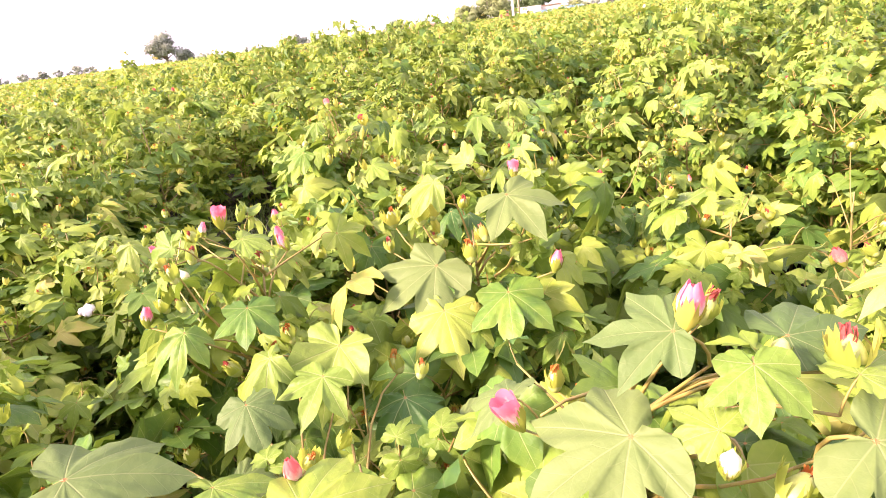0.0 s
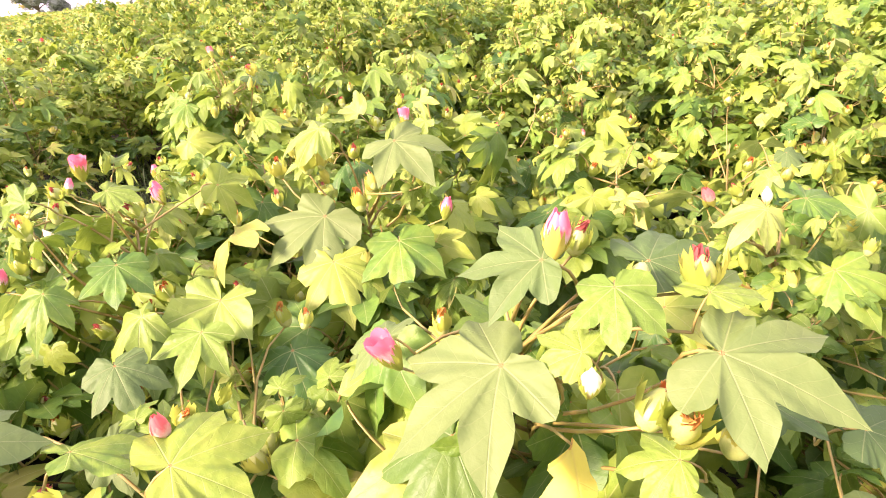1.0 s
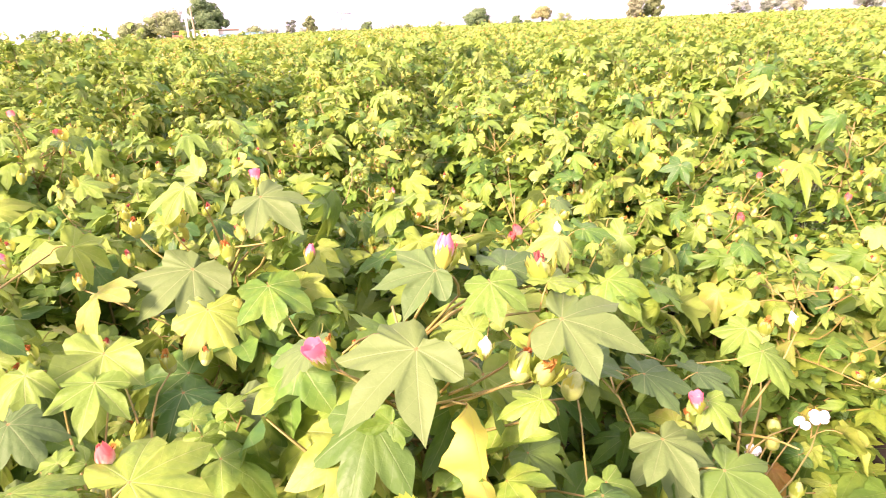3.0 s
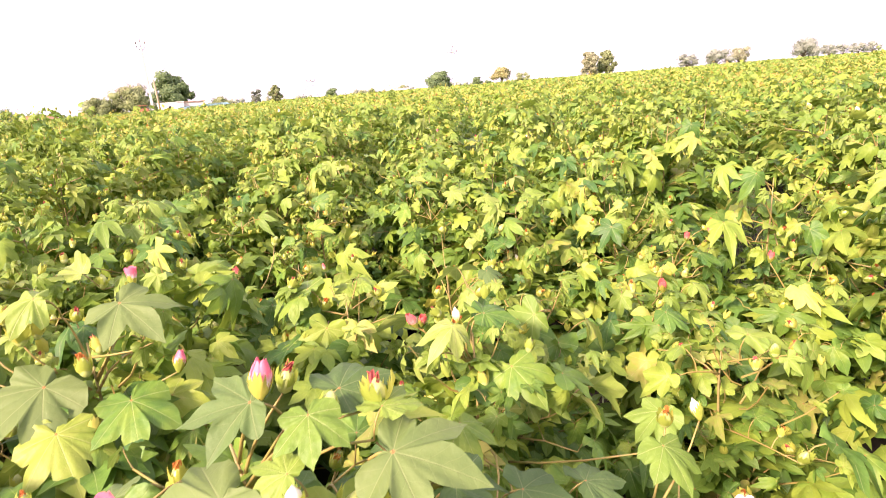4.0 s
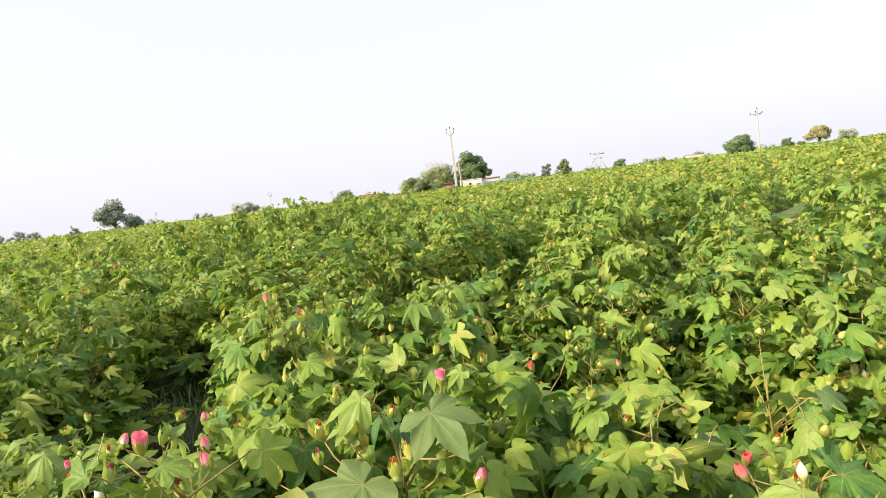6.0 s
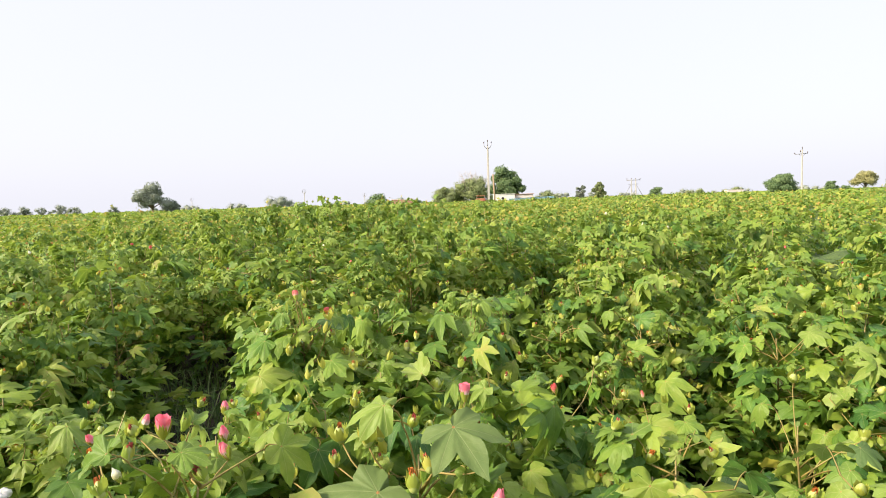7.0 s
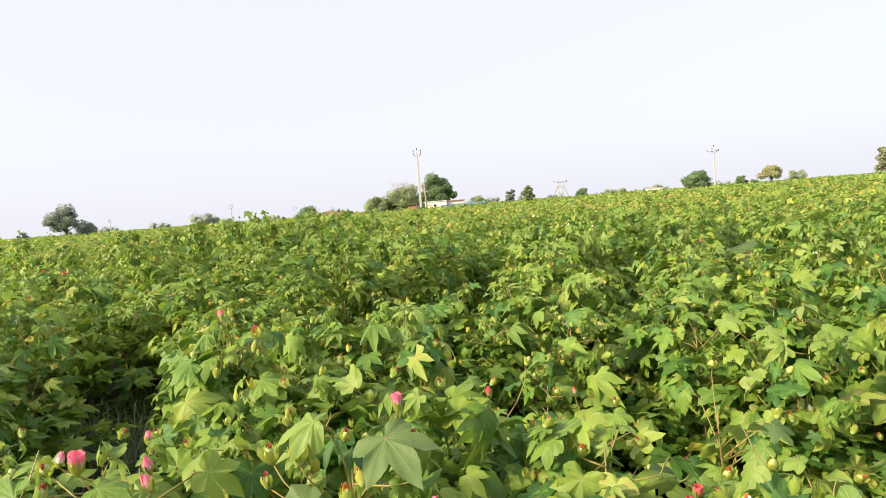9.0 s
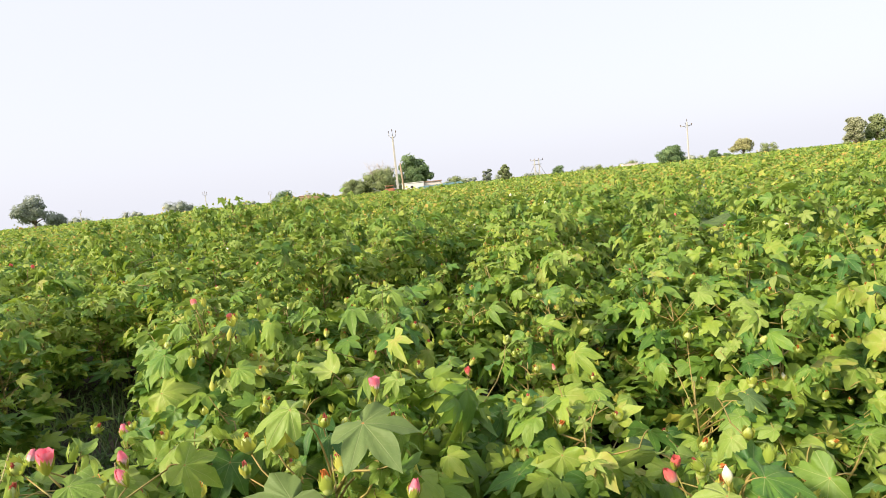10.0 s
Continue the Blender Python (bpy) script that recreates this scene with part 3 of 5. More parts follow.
class Plant:
    """A cotton plant: an empty at its foot with stem, branches, leaves and fruit under it."""

    def __init__(self, x, y, h, seed, label):
        self.rg = random.Random(seed)
        self.foot = Vector((x, y, 0))
        self.h = h
        self.root = tagged(new("cotton_plant"), label, "cotton plant", "cotton plants in the field")
        self.root.location = self.foot
        rg = self.rg
        lean = Vector((rg.uniform(-0.07, 0.07), rg.uniform(-0.07, 0.07), h - 0.1))
        self.line = curve_pts((0, 0, -0.02), lean, (rg.uniform(-0.03, 0.03), rg.uniform(-0.03, 0.03), 0), 9)
        bm = bmesh.new()
        tube(bm, [p + Vector((rg.uniform(-0.004, 0.004), rg.uniform(-0.004, 0.004), 0)) for p in self.line], [0.0095 - 0.00095 * i for i in range(9)], 7)
        part("stem", bm, STEM, self.root, "brownish woody stem")

    def on_stem(self, z):
        t = max(0.0, min(0.999, z / self.h)) * 8
        i = int(t)
        return self.line[i].lerp(self.line[i + 1], t - i)

    def branch(self, a, b, thick=0.003, thin=0.0015):
        rg = self.rg
        bm = bmesh.new()
        span = (b - a).length
        sag = Vector((rg.uniform(-0.1, 0.1), rg.uniform(-0.1, 0.1), rg.uniform(-0.04, 0.14))) * span
        pts = curve_pts(a, b, sag, 5)
        tube(bm, pts, [thick + (thin - thick) * i / 4 for i in range(5)], 5)
        part("branch", bm, TWIG, self.root)
        return pts

    def reach(self, b):
        """A branch from the stem out to the point b."""
        flat = math.hypot(b.x, b.y)
        a = self.on_stem(max(0.18, min(self.h * 0.97, b.z - 0.25 * flat - 0.02)))
        if (b - a).length > 0.03:
            self.branch(a, b)

    def leaf(self, pos, turn, size, kind="mature", shape=None, fine=True):
        """A leaf in its true place; turn in degrees."""
        at = Vector(pos) - self.foot
        m = Matrix.Translation(at) @ pose(0, 0, 0, *turn) @ Matrix.Scale(size, 4)
        if kind == "folded":
            hang("leaf", FOLDED, self.root, "folded yellow leaf", m)
            self.reach(at)
        else:
            s = self.rg.randrange(6) if shape is None else shape
            label = {"yellow": "yellowed leaf", "brown": "withered brown leaf"}.get(kind, "")
            hang("leaf", (HERO_LEAF if fine else MID_LEAF)[kind][s], self.root, label, m)
            self.reach(m @ PET_END)
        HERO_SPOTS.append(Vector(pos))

    def bear(self, kind, pos, scale=1.0, tilt=None, form=None, stalk=True):
        """A flower or boll in its true place (its foot)."""
        at = Vector(pos) - self.foot
        fruit(self.root, kind, at, self.rg, scale, tilt, True, form)
        if stalk:
            self.reach(at)
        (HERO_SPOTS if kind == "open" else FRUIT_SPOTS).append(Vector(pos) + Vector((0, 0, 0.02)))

    def fill(self, leaves, fruits=3, spread=0.26, mid=True, low=0.86, buds=False):
        """Branches and leaves all round; the dense lower leaves are one part."""
        h = self.h * low
        tagged(hang("lower_foliage", SHADED[self.rg.randrange(7)], self.root, "shaded lower leaves", pose(0, 0, 0, 0, 0, self.rg.uniform(0, 360)) @ Matrix.Diagonal((1.05, 1.05, h / 1.1, 1))), kind="stuff")
        if buds:
            tagged(hang("bloom", BUDS[self.rg.randrange(6)], self.root, "green buds, small bolls and withered orange flowers", pose(0, 0, 0, 0, 0, self.rg.uniform(0, 360)) @ Matrix.Diagonal((0.9, 0.9, self.h / 1.1, 1))), kind="stuff")
            tagged(hang("upper_foliage", SPRAYS[self.rg.randrange(7)], self.root, "small upper leaves on thin stalks", pose(0, 0, 0, 0, 0, self.rg.uniform(0, 360)) @ Matrix.Diagonal((1, 1, self.h / 1.12, 1))), kind="stuff")
        rg, made, tries = self.rg, 0, 0
        az = rg.uniform(0, 6.28)
        while made < leaves and tries < 90:
            tries += 1
            az += 2.4
            zf = min(0.97, 0.26 + 0.72 * rg.random() ** 0.75)
            a = self.on_stem(zf * self.h)
            length = spread * (1.12 - 0.75 * zf ** 2) * rg.uniform(0.75, 1.2) + 0.02
            rise = rg.uniform(0.1, 0.5)
            b = a + Vector((math.cos(az) * length, math.sin(az) * length, length * rise))
            b.z = min(b.z, self.h - 0.02)
            pts = self.branch(a, b)
            for k in ((4, 3, 2, 1) if length > 0.16 else (4, 2)):
                if made >= leaves:
                    break
                p = pts[k]
                out = az + rg.uniform(-2.2, 2.2)
                o = Vector((math.cos(out), math.sin(out), 0))
                nrm = (Vector((0, 0, 0.85)) + o * rg.uniform(-0.1, 0.8) + SUN_DIR * 0.25 + Vector((rg.uniform(-0.8, 0.8), rg.uniform(-0.8, 0.8), 0))).normalized()
                lobe = o + Vector((rg.uniform(-0.5, 0.5), rg.uniform(-0.5, 0.5), -0.25))
                y = (lobe - nrm * lobe.dot(nrm)).normalized()
                rot = Matrix((y.cross(nrm), y, nrm)).transposed()
                high = p.z / max(self.h, 0.1)
                size = (0.044 + 0.07 * rg.random() ** 0.8) * (1.12 - 0.8 * max(0, high - 0.7))
                at = p - rot @ PET_END * size
                w = at + self.foot
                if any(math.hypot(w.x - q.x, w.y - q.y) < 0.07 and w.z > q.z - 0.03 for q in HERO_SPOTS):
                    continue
                # drop filler leaves that would hide placed leaves or flowers from the camera
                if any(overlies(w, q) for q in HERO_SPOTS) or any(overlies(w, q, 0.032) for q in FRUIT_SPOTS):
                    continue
                r = rg.random()
                kind = "young" if high > 0.86 and r < 0.6 or r < 0.12 else "mature"
                if high < 0.6 and r > 0.96:
                    kind = "yellow" if r < 0.988 else "brown"
                hang("leaf", (MID_LEAF if mid else HERO_LEAF)[kind][rg.randrange(6)], self.root, {"yellow": "yellowed leaf", "brown": "withered brown leaf"}.get(kind, ""), Matrix.Translation(at) @ rot.to_4x4() @ Matrix.Scale(size, 4))
                made += 1
            if rg.random() < (fruits + 2) / 8:
                fruit(self.root, rg.choice(["boll", "boll", "dry", "dry", "bud", "red", "boll", "bud"]), pts[rg.choice((2, 3, 4))] + Vector((0, 0, 0.004)), rg, rg.uniform(0.8, 1.0))



# ---- ground ----
def ground():
    n = 150
    ax = [math.copysign(abs(u) ** 4.2, u) * 1600 + u * 18 for u in [i / n * 2 - 1 for i in range(n + 1)]]
    verts = []
    for y in ax:
        for x in ax:
            d = math.hypot(x, y)
            rough = 0.05 * noise.noise(Vector((x * 1.7, y * 1.7, 0))) + 0.02 * noise.noise(Vector((x * 6, y * 6, 2)))
            p = x * math.cos(ROW_AZ) - y * math.sin(ROW_AZ)
            ridge = 0.03 * math.cos(p * 2 * math.pi / 1.0) if d < 60 else 0
            verts.append((x, y, (rough + ridge) * max(0, 1 - d / 70) - 0.02))
    w = n + 1
    faces = [(j * w + i, j * w + i + 1, (j + 1) * w + i + 1, (j + 1) * w + i) for j in range(n) for i in range(n)]
    me = bpy.data.meshes.new("ground")
    me.from_pydata(verts, [], faces)
    me.polygons.foreach_set("use_smooth", [True] * len(faces))
    me.materials.append(SOIL)
    tagged(new("ground", me), "dark brown tilled soil under the cotton crop", "ground", kind="structure")


ground()

# ---- joined foliage ----
def spray_mesh(seed, n=64, h=1.1):
    """Small leaves on their stalks round the upper branches of one plant, with the branches that bear them, joined."""
    g = np.random.default_rng(seed)
    tips = 13
    tz, ta = 0.5 + 0.5 * (np.arange(tips) + g.random(tips)) / tips, np.arange(tips) * 2.4 + g.uniform(-0.5, 0.5, tips)
    tr = 0.33 * (1.12 - 0.85 * tz ** 2) * g.uniform(0.7, 1.15, tips)
    ends = np.stack([np.cos(ta) * tr, np.sin(ta) * tr, tz * h], 1)
    roots = np.stack([0 * ta, 0 * ta, (tz - 0.12) * h - 0.25 * tr], 1)
    k, t = g.integers(0, tips, n), 1 - 0.6 * g.random(n) ** 1.5
    foot = roots[k] + (ends - roots)[k] * t[:, None]
    out = np.stack([np.cos(ta[k]), np.sin(ta[k]), 0 * t], 1) + g.normal(size=(n, 3)) * np.array([0.9, 0.9, 0.1])
    nrm = np.array([0, 0, 0.75]) + out * g.uniform(-0.1, 0.6, (n, 1)) + g.uniform(-0.8, 0.8, (n, 3)) * np.array([1, 1, 0])
    rot = frames_for(nrm, out + np.array([0, 0, -0.3]))
    young = tz[k] > 0.8
    size = (0.026 + 0.04 * g.random(n)) * np.where(young, 0.8, 1.0)
    pos = foot - np.einsum("nij,j->ni", rot, np.array(PET_END)) * size[:, None]
    me = merged("upper_foliage", MID_SHAPES, g.integers(0, 6, n), rot, pos, size, [LEAF_FIELD, LEAF_TOP, TWIG], young.astype(np.int32))
    bm = bmesh.new()
    bm.from_mesh(me)
    for a, b in zip(roots, ends):
        tube(bm, curve_pts(a, b, (0, 0, -0.03), 4), [0.0032, 0.0027, 0.0022, 0.0014], 4, 2)
    bm.to_mesh(me)
    bm.free()
    return me


def clump_leaves(g, n, h, wide, tips=15, bottom=0.16):
    """Leaves gathered round the ends of a plant's branches: places, outward ways, heights from 0 to 1."""
    tz = bottom + (1 - bottom) * (np.arange(tips) + g.random(tips)) / tips
    ta = np.arange(tips) * 2.4 + g.uniform(-0.5, 0.5, tips)
    tr = wide * (1.12 - 0.85 * tz ** 2) * g.uniform(0.55, 1.1, tips)
    k = g.integers(0, tips, n)
    pos = np.stack([np.cos(ta[k]) * tr[k], np.sin(ta[k]) * tr[k], tz[k] * h], 1)
    inner = g.random(n) < 0.3
    pos[:, :2] *= np.where(inner, g.random(n), 1.0)[:, None]
    d = g.normal(size=(n, 3))
    d /= np.linalg.norm(d, axis=1, keepdims=True)
    pos = pos + d * g.uniform(0.03, 0.13, (n, 1)) * np.array([1, 1, 0.7])
    out = np.stack([np.cos(ta[k]), np.sin(ta[k]), 0 * ta[k]], 1) + d * np.array([0.8, 0.8, 0])
    return pos, out, pos[:, 2] / h


def foliage_mesh(seed, shapes, n, mats, h=1.1, bottom=0.16, grow=1.0):
    g = np.random.default_rng(seed)
    pos, out, zf = clump_leaves(g, n, h, 0.34, 15, bottom)
    nrm = np.array([0, 0, 0.8]) + out * g.uniform(-0.1, 0.7, (n, 1)) + np.array(SUN_DIR) * 0.25 + g.uniform(-0.9, 0.9, (n, 3)) * np.array([1, 1, 0])
    rot = frames_for(nrm, 0.6 * out + g.normal(size=(n, 3)) * 0.5 + np.array([0, 0, -0.2]))
    young = (zf > 0.84) & (g.random(n) < 0.75)
    size = grow * (0.04 + 0.065 * g.random(n) ** 0.9) * np.where(young, 0.72, 1.0)
    return merged("foliage", shapes, g.integers(0, 6, n), rot, pos, size, mats, (young * (len(mats) - 1)).astype(np.int32))


FOLIAGE = [foliage_mesh(200 + i, LOW2_SHAPES, 165, [LEAF_FIELD, LEAF_TOP], grow=1.12) for i in range(9)]
FOLIAGE_FAR = [foliage_mesh(210 + i, LOW_SHAPES, 170, [LEAF_FIELD, LEAF_TOP], grow=1.15) for i in range(9)]
SHADED = [foliage_mesh(220 + i, NEAR_SHAPES, 185, [LEAF_SHADE], grow=1.2) for i in range(7)]


def bud_mesh(seed, n=15, h=1.1, wide=0.34):
    """Buds in their bracts, small bolls and withered flowers at the branch ends of one plant, joined."""
    rg = random.Random(seed)
    bm = bmesh.new()
    slots = [BRACT, BOLL, WITHER, WITHER_RED]
    for k in range(n):
        zf = rg.uniform(0.5, 1.03)
        a, r = rg.uniform(0, 6.28), wide * (1.14 - 0.85 * zf ** 2) * rg.uniform(0.6, 1.1)
        m = Matrix.Translation((r * math.cos(a), r * math.sin(a), zf * h)) @ Euler((rg.uniform(-0.7, 0.7), rg.uniform(-0.7, 0.7), rg.uniform(0, 6))).to_matrix().to_4x4() @ Matrix.Scale(rg.uniform(0.6, 0.9), 4)
        kind = rg.choice(("bud", "bud", "boll", "dry", "dry", "red", "bud"))
        pieces = [(CUPS[2 if kind == "bud" else rg.randrange(2)], 0)]
        if kind != "bud":
            pieces.append((BOLLS[1], 1))
        if kind in ("dry", "red"):
            pieces.append((WITHERS[rg.randrange(2) + (2 if kind == "red" else 0)], 2 if kind == "dry" else 3))
        for mesh, slot in pieces:
            base, fbase = len(bm.verts), len(bm.faces)
            bm.from_mesh(mesh)
            bm.verts.ensure_lookup_table()
            bm.faces.ensure_lookup_table()
            for v in bm.verts[base:]:
                v.co = m @ v.co
            for f in bm.faces[fbase:]:
                f.material_index = slot
    return keep("bloom", bm, slots)


SPRAYS = [spray_mesh(280 + i) for i in range(7)]
BUDS = [bud_mesh(260 + i) for i in range(6)]
DRIED = foliage_mesh(240, LOW2_SHAPES, 120, [leaf_material("dried_leaf", [(0.0, (0.26, 0.13, 0.07)), (1.0, (0.42, 0.25, 0.11))], (0.3, 0.2, 0.1), (0.4, 0.2, 0.1), island=True, veins=False)])

# ---- the cotton plants nearest to the path, each with its own leaves, flowers and bolls ----
TALL = "tall leafy green cotton plant with pink flowers and bolls"
p = Plant(0.34, 0.56, 1.17, 1, "tall broad-leaved cotton plant bearing pink flowers and ripening bolls")
p.leaf((0.260, 0.445, 1.088), (-19, -8, 110), 0.129, "broad", 0)
p.leaf((0.433, 0.399, 1.107), (-8, 22, -136), 0.11, "broad", 0)
p.leaf((0.309, 0.495, 1.161), (-4, -24, 75), 0.085, "broad", 0)
p.leaf((0.359, 0.443, 1.154), (-24, 6, 162), 0.060, "young", 2)
p.leaf((0.325, 0.419, 1.110), (8, -20, 40), 0.050, "young", 2)
p.leaf((0.402, 0.392, 1.006), (-8, -18, 73), 0.060, "young", 1)
p.leaf((0.210, 0.496, 0.970), (-21, -4, 143), 0.115, "deep", 1)
p.leaf((0.318, 0.433, 1.0), (-72, 6, 176), 0.190, "folded")
# the deep colour stands in for shade on these low leaves
p.leaf((0.218, 0.379, 0.880), (4, 17, -111), 0.075, "deep", 2)
p.leaf((0.341, 0.308, 0.900), (5, 18, -121), 0.075, "deep", 1)
p.leaf((0.481, 0.362, 0.850), (-12, 18, -177), 0.065, "deep", 3)
p.leaf((0.155, 0.560, 1.060), (-10, -15, 60), 0.070, "broad", 1)
p.leaf((0.41, 0.50, 1.145), (5, 20, -80), 0.080, "broad", 2)
p.leaf((0.44, 0.44, 1.14), (8, 10, -50), 0.055, "young", 2)
p.bear("pink", (0.321, 0.500, 1.160), 1.0, (8, -6), 0)
p.bear("pink", (0.166, 0.512, 1.052), 1.0, (12, 22), 1)
p.bear("cream", (0.323, 0.393, 1.085), 0.72, (5, 10))
p.bear("dry", (0.375, 0.405, 1.035), 1.0, (10, 45))
p.bear("dry", (0.402, 0.392, 1.035), 1.1, (12, 25))
p.bear("red", (0.360, 0.575, 1.125), 0.9, (-10, 10))
p.bear("red", (0.445, 0.458, 1.130), 0.95, (0, 15))
p.bear("boll", (0.385, 0.47, 1.13), 0.8)
p.bear("boll", (0.47, 0.43, 0.965), 1.0)
p.bear("dry", (0.211, 0.358, 0.925), 1.0, (30, 0))
p.bear("dry", (0.487, 0.341, 0.775), 0.9, (40, 20))
p.bear("dry", (0.215, 0.766, 0.925), 0.9, (-10, -10))
p.bear("dry", (0.449, 0.746, 0.88), 0.9)
p.fill(46, -1)

p = Plant(-0.38, 1.03, 1.16, 2, "tall cotton plant with pink flowers at its tip")
p.leaf((-0.297, 0.927, 1.026), (-23, -2, -167), 0.083, "mature", 2)
p.leaf((-0.385, 0.865, 1.018), (-21, -9, -176), 0.082, "mature", 3)
p.leaf((-0.240, 0.867, 0.944), (-21, -5, -177), 0.096, "broad", 5)
p.leaf((-0.46, 1.02, 1.12), (-15, -28, 95), 0.075, "young", 4)
p.leaf((-0.31, 1.0, 1.13), (-10, 15, -100), 0.06, "young", 2)
p.bear("pink", (-0.357, 1.030, 1.145), 0.95, (-5, 10))
p.bear("boll", (-0.446, 1.036, 0.835), 1.05, (10, 5))
p.bear("red", (-0.36, 0.956, 0.88), 0.95, (30, 10))
p.bear("pink", (-0.295, 1.165, 1.045), 0.85, (10, -20))
p.bear("pink", (-0.535, 0.990, 0.975), 0.9, (0, 12))
p.bear("dry", (-0.275, 0.972, 0.925), 0.95)
p.bear("red", (-0.603, 1.361, 1.025), 0.95)
p.bear("dry", (-0.389, 1.265, 0.995), 0.9)
p.bear("cream", (-0.58, 1.25, 0.96), 0.8)
p.bear("pink", (-0.744, 1.42, 0.975), 0.8)
p.fill(54, 2, buds=True)

p = Plant(0.13, 1.16, 1.15, 3, TALL)
p.leaf((0.171, 1.062, 1.144), (-22, 17, -154), 0.120, "broad", 0)
p.leaf((0.157, 1.025, 0.969), (-24, 4, 179), 0.114, "mature", 2)
p.leaf((0.023, 1.081, 1.012), (-17, -19, 130), 0.144, "broad", 2)
p.leaf((0.037, 1.001, 0.953), (-23, 6, -168), 0.123, "mature", 1)
p.leaf((0.035, 1.123, 1.166), (-2, -25, 91), 0.090, "young", 3)
p.bear("pink", (0.244, 1.034, 0.998), 0.9, (5, 15))
p.bear("pink", (0.190, 1.300, 1.112), 0.9, (0, 0))
p.bear("dry", (-0.001, 1.130, 1.085), 1.0, (0, 5))
p.bear("dry", (-0.071, 1.21, 1.06), 0.95, (0, -10))
p.bear("dry", (0.143, 1.290, 0.925), 0.95)
p.bear("dry", (0.200, 1.275, 0.925), 0.95)
p.bear("red", (-0.07, 1.198, 0.88), 0.9)
p.bear("red", (-0.103, 1.285, 0.975), 0.8)
p.bear("dry", (-0.213, 1.308, 0.93), 0.85)
p.fill(54, 2, buds=True)

p = Plant(-0.04, 0.76, 0.96, 4, "low spreading cotton plant with withered flowers")
p.leaf((-0.023, 0.829, 0.887), (-20, 5, -163), 0.122, "mature", 3)
p.leaf((-0.130, 0.877, 0.965), (-21, -7, 172), 0.125, "young", 4)
p.leaf((0.07, 0.80, 0.86), (-15, 20, -140), 0.09, "broad", 1)
p.leaf((-0.1, 0.70, 0.82), (-20, -5, 170), 0.09, "mature", 2)
p.bear("dry", (-0.037, 0.882, 0.905), 0.95)
p.bear("red", (-0.139, 1.005, 0.9), 0.9)
p.bear("red", (0.032, 0.784, 0.825), 0.8)
p.bear("rose", (-0.265, 0.784, 0.89), 0.8, (20, 40))
p.fill(52, 2, buds=True)

p = Plant(-0.13, 0.5, 1.0, 5, "cotton plant with broad leaves beside the path")
p.leaf((-0.070, 0.482, 0.990), (3, 17, -62), 0.103, "mature", 2)
p.leaf((-0.237, 0.656, 0.880), (-7, 18, -101), 0.085, "broad", 1)
p.leaf((-0.20, 0.36, 0.98), (-5, 10, -70), 0.105, "mature", 1)
p.leaf((-0.33, 0.48, 0.93), (-18, 0, 160), 0.095, "young", 3)
p.leaf((-0.34, 0.50, 1.03), (-6, 8, -72), 0.135, "broad", 2)
p.leaf((-0.42, 0.62, 0.97), (-20, -5, 150), 0.09, "mature", 1)
p.leaf((-0.192, 0.528, 0.985), (-10, -8, -60), 0.086, "mature", 2)
p.leaf((-0.137, 0.792, 0.960), (-22, -6, 165), 0.092, "young", 0)
p.leaf((-0.226, 0.816, 0.985), (-20, -14, 130), 0.088, "young", 3)
p.leaf((-0.237, 0.728, 0.960), (-18, 8, -150), 0.084, "broad", 1)
p.leaf((0.015, 0.617, 0.83), (-22, 5, -172), 0.085, "deep", 1)
p.bear("rose", (-0.095, 0.535, 0.975), 0.85, (0, 5))
p.fill(46, 1, buds=True)

p = Plant(0.8, 0.93, 1.04, 6, "bushy cotton plant with withered and pink flowers")
p.leaf((0.866, 0.854, 0.900), (-18, 21, 179), 0.111, "mature", 1)
p.leaf((0.767, 0.537, 0.709), (-21, 11, 148), 0.126, "broad", 0)
p.leaf((0.74, 0.86, 1.02), (-10, -20, 120), 0.08, "young", 3)
p.leaf((0.85, 0.93, 1.0), (-12, 20, -120), 0.085, "mature", 2)
p.leaf((0.67, 0.72, 0.9), (-15, 10, 170), 0.09, "mature", 3)
p.leaf((0.633, 0.418, 0.850), (-20, 4, 178), 0.095, "broad", 0)
p.leaf((0.505, 0.385, 0.845), (-22, 10, -165), 0.066, "young", 1)
p.leaf((0.702, 0.360, 0.810), (-14, 18, -148), 0.102, "deep", 0)
p.leaf((0.640, 0.475, 0.930), (-12, 16, -120), 0.085, "broad", 2)
p.leaf((0.745, 0.470, 0.905), (-8, 12, -100), 0.075, "broad", 2)
p.leaf((0.545, 0.490, 0.965), (-5, 20, -105), 0.085, "broad", 4)
p.leaf((0.93, 0.50, 0.88), (-20, 0, 178), 0.082, "young", 1)
p.leaf((0.43, 0.47, 0.86), (-18, 15, -130), 0.085, "deep", 4)
p.bear("rose", (0.700, 0.949, 1.0), 0.85, (0, -30))
p.bear("dry", (0.815, 1.009, 0.925), 1.0, (5, 5))
p.bear("cream", (0.79, 0.94, 0.99), 0.75)
p.bear("rose", (0.83, 1.231, 0.875), 0.85, (0, -20))
p.fill(44, 3, buds=True)

p = Plant(0.93, 0.56, 0.86, 7, "low cotton plant with opened white bolls and withered leaves")
p.leaf((1.107, 0.678, 0.800), (-26, -10, 98), 0.085, "young", 2)
p.leaf((0.804, 0.425, 0.700), (-14, 19, 170), 0.1, "broad", 3)
p.leaf((1.16, 0.60, 0.46), (-30, 10, 160), 0.075, "brown", 3)
p.leaf((1.05, 0.45, 0.32), (-20, 20, 150), 0.08, "yellow", 1)
p.leaf((0.72, 0.42, 0.89), (-20, 12, 170), 0.06, "young", 1)
p.bear("pink", (0.680, 0.398, 0.895), 0.75, (0, 15))
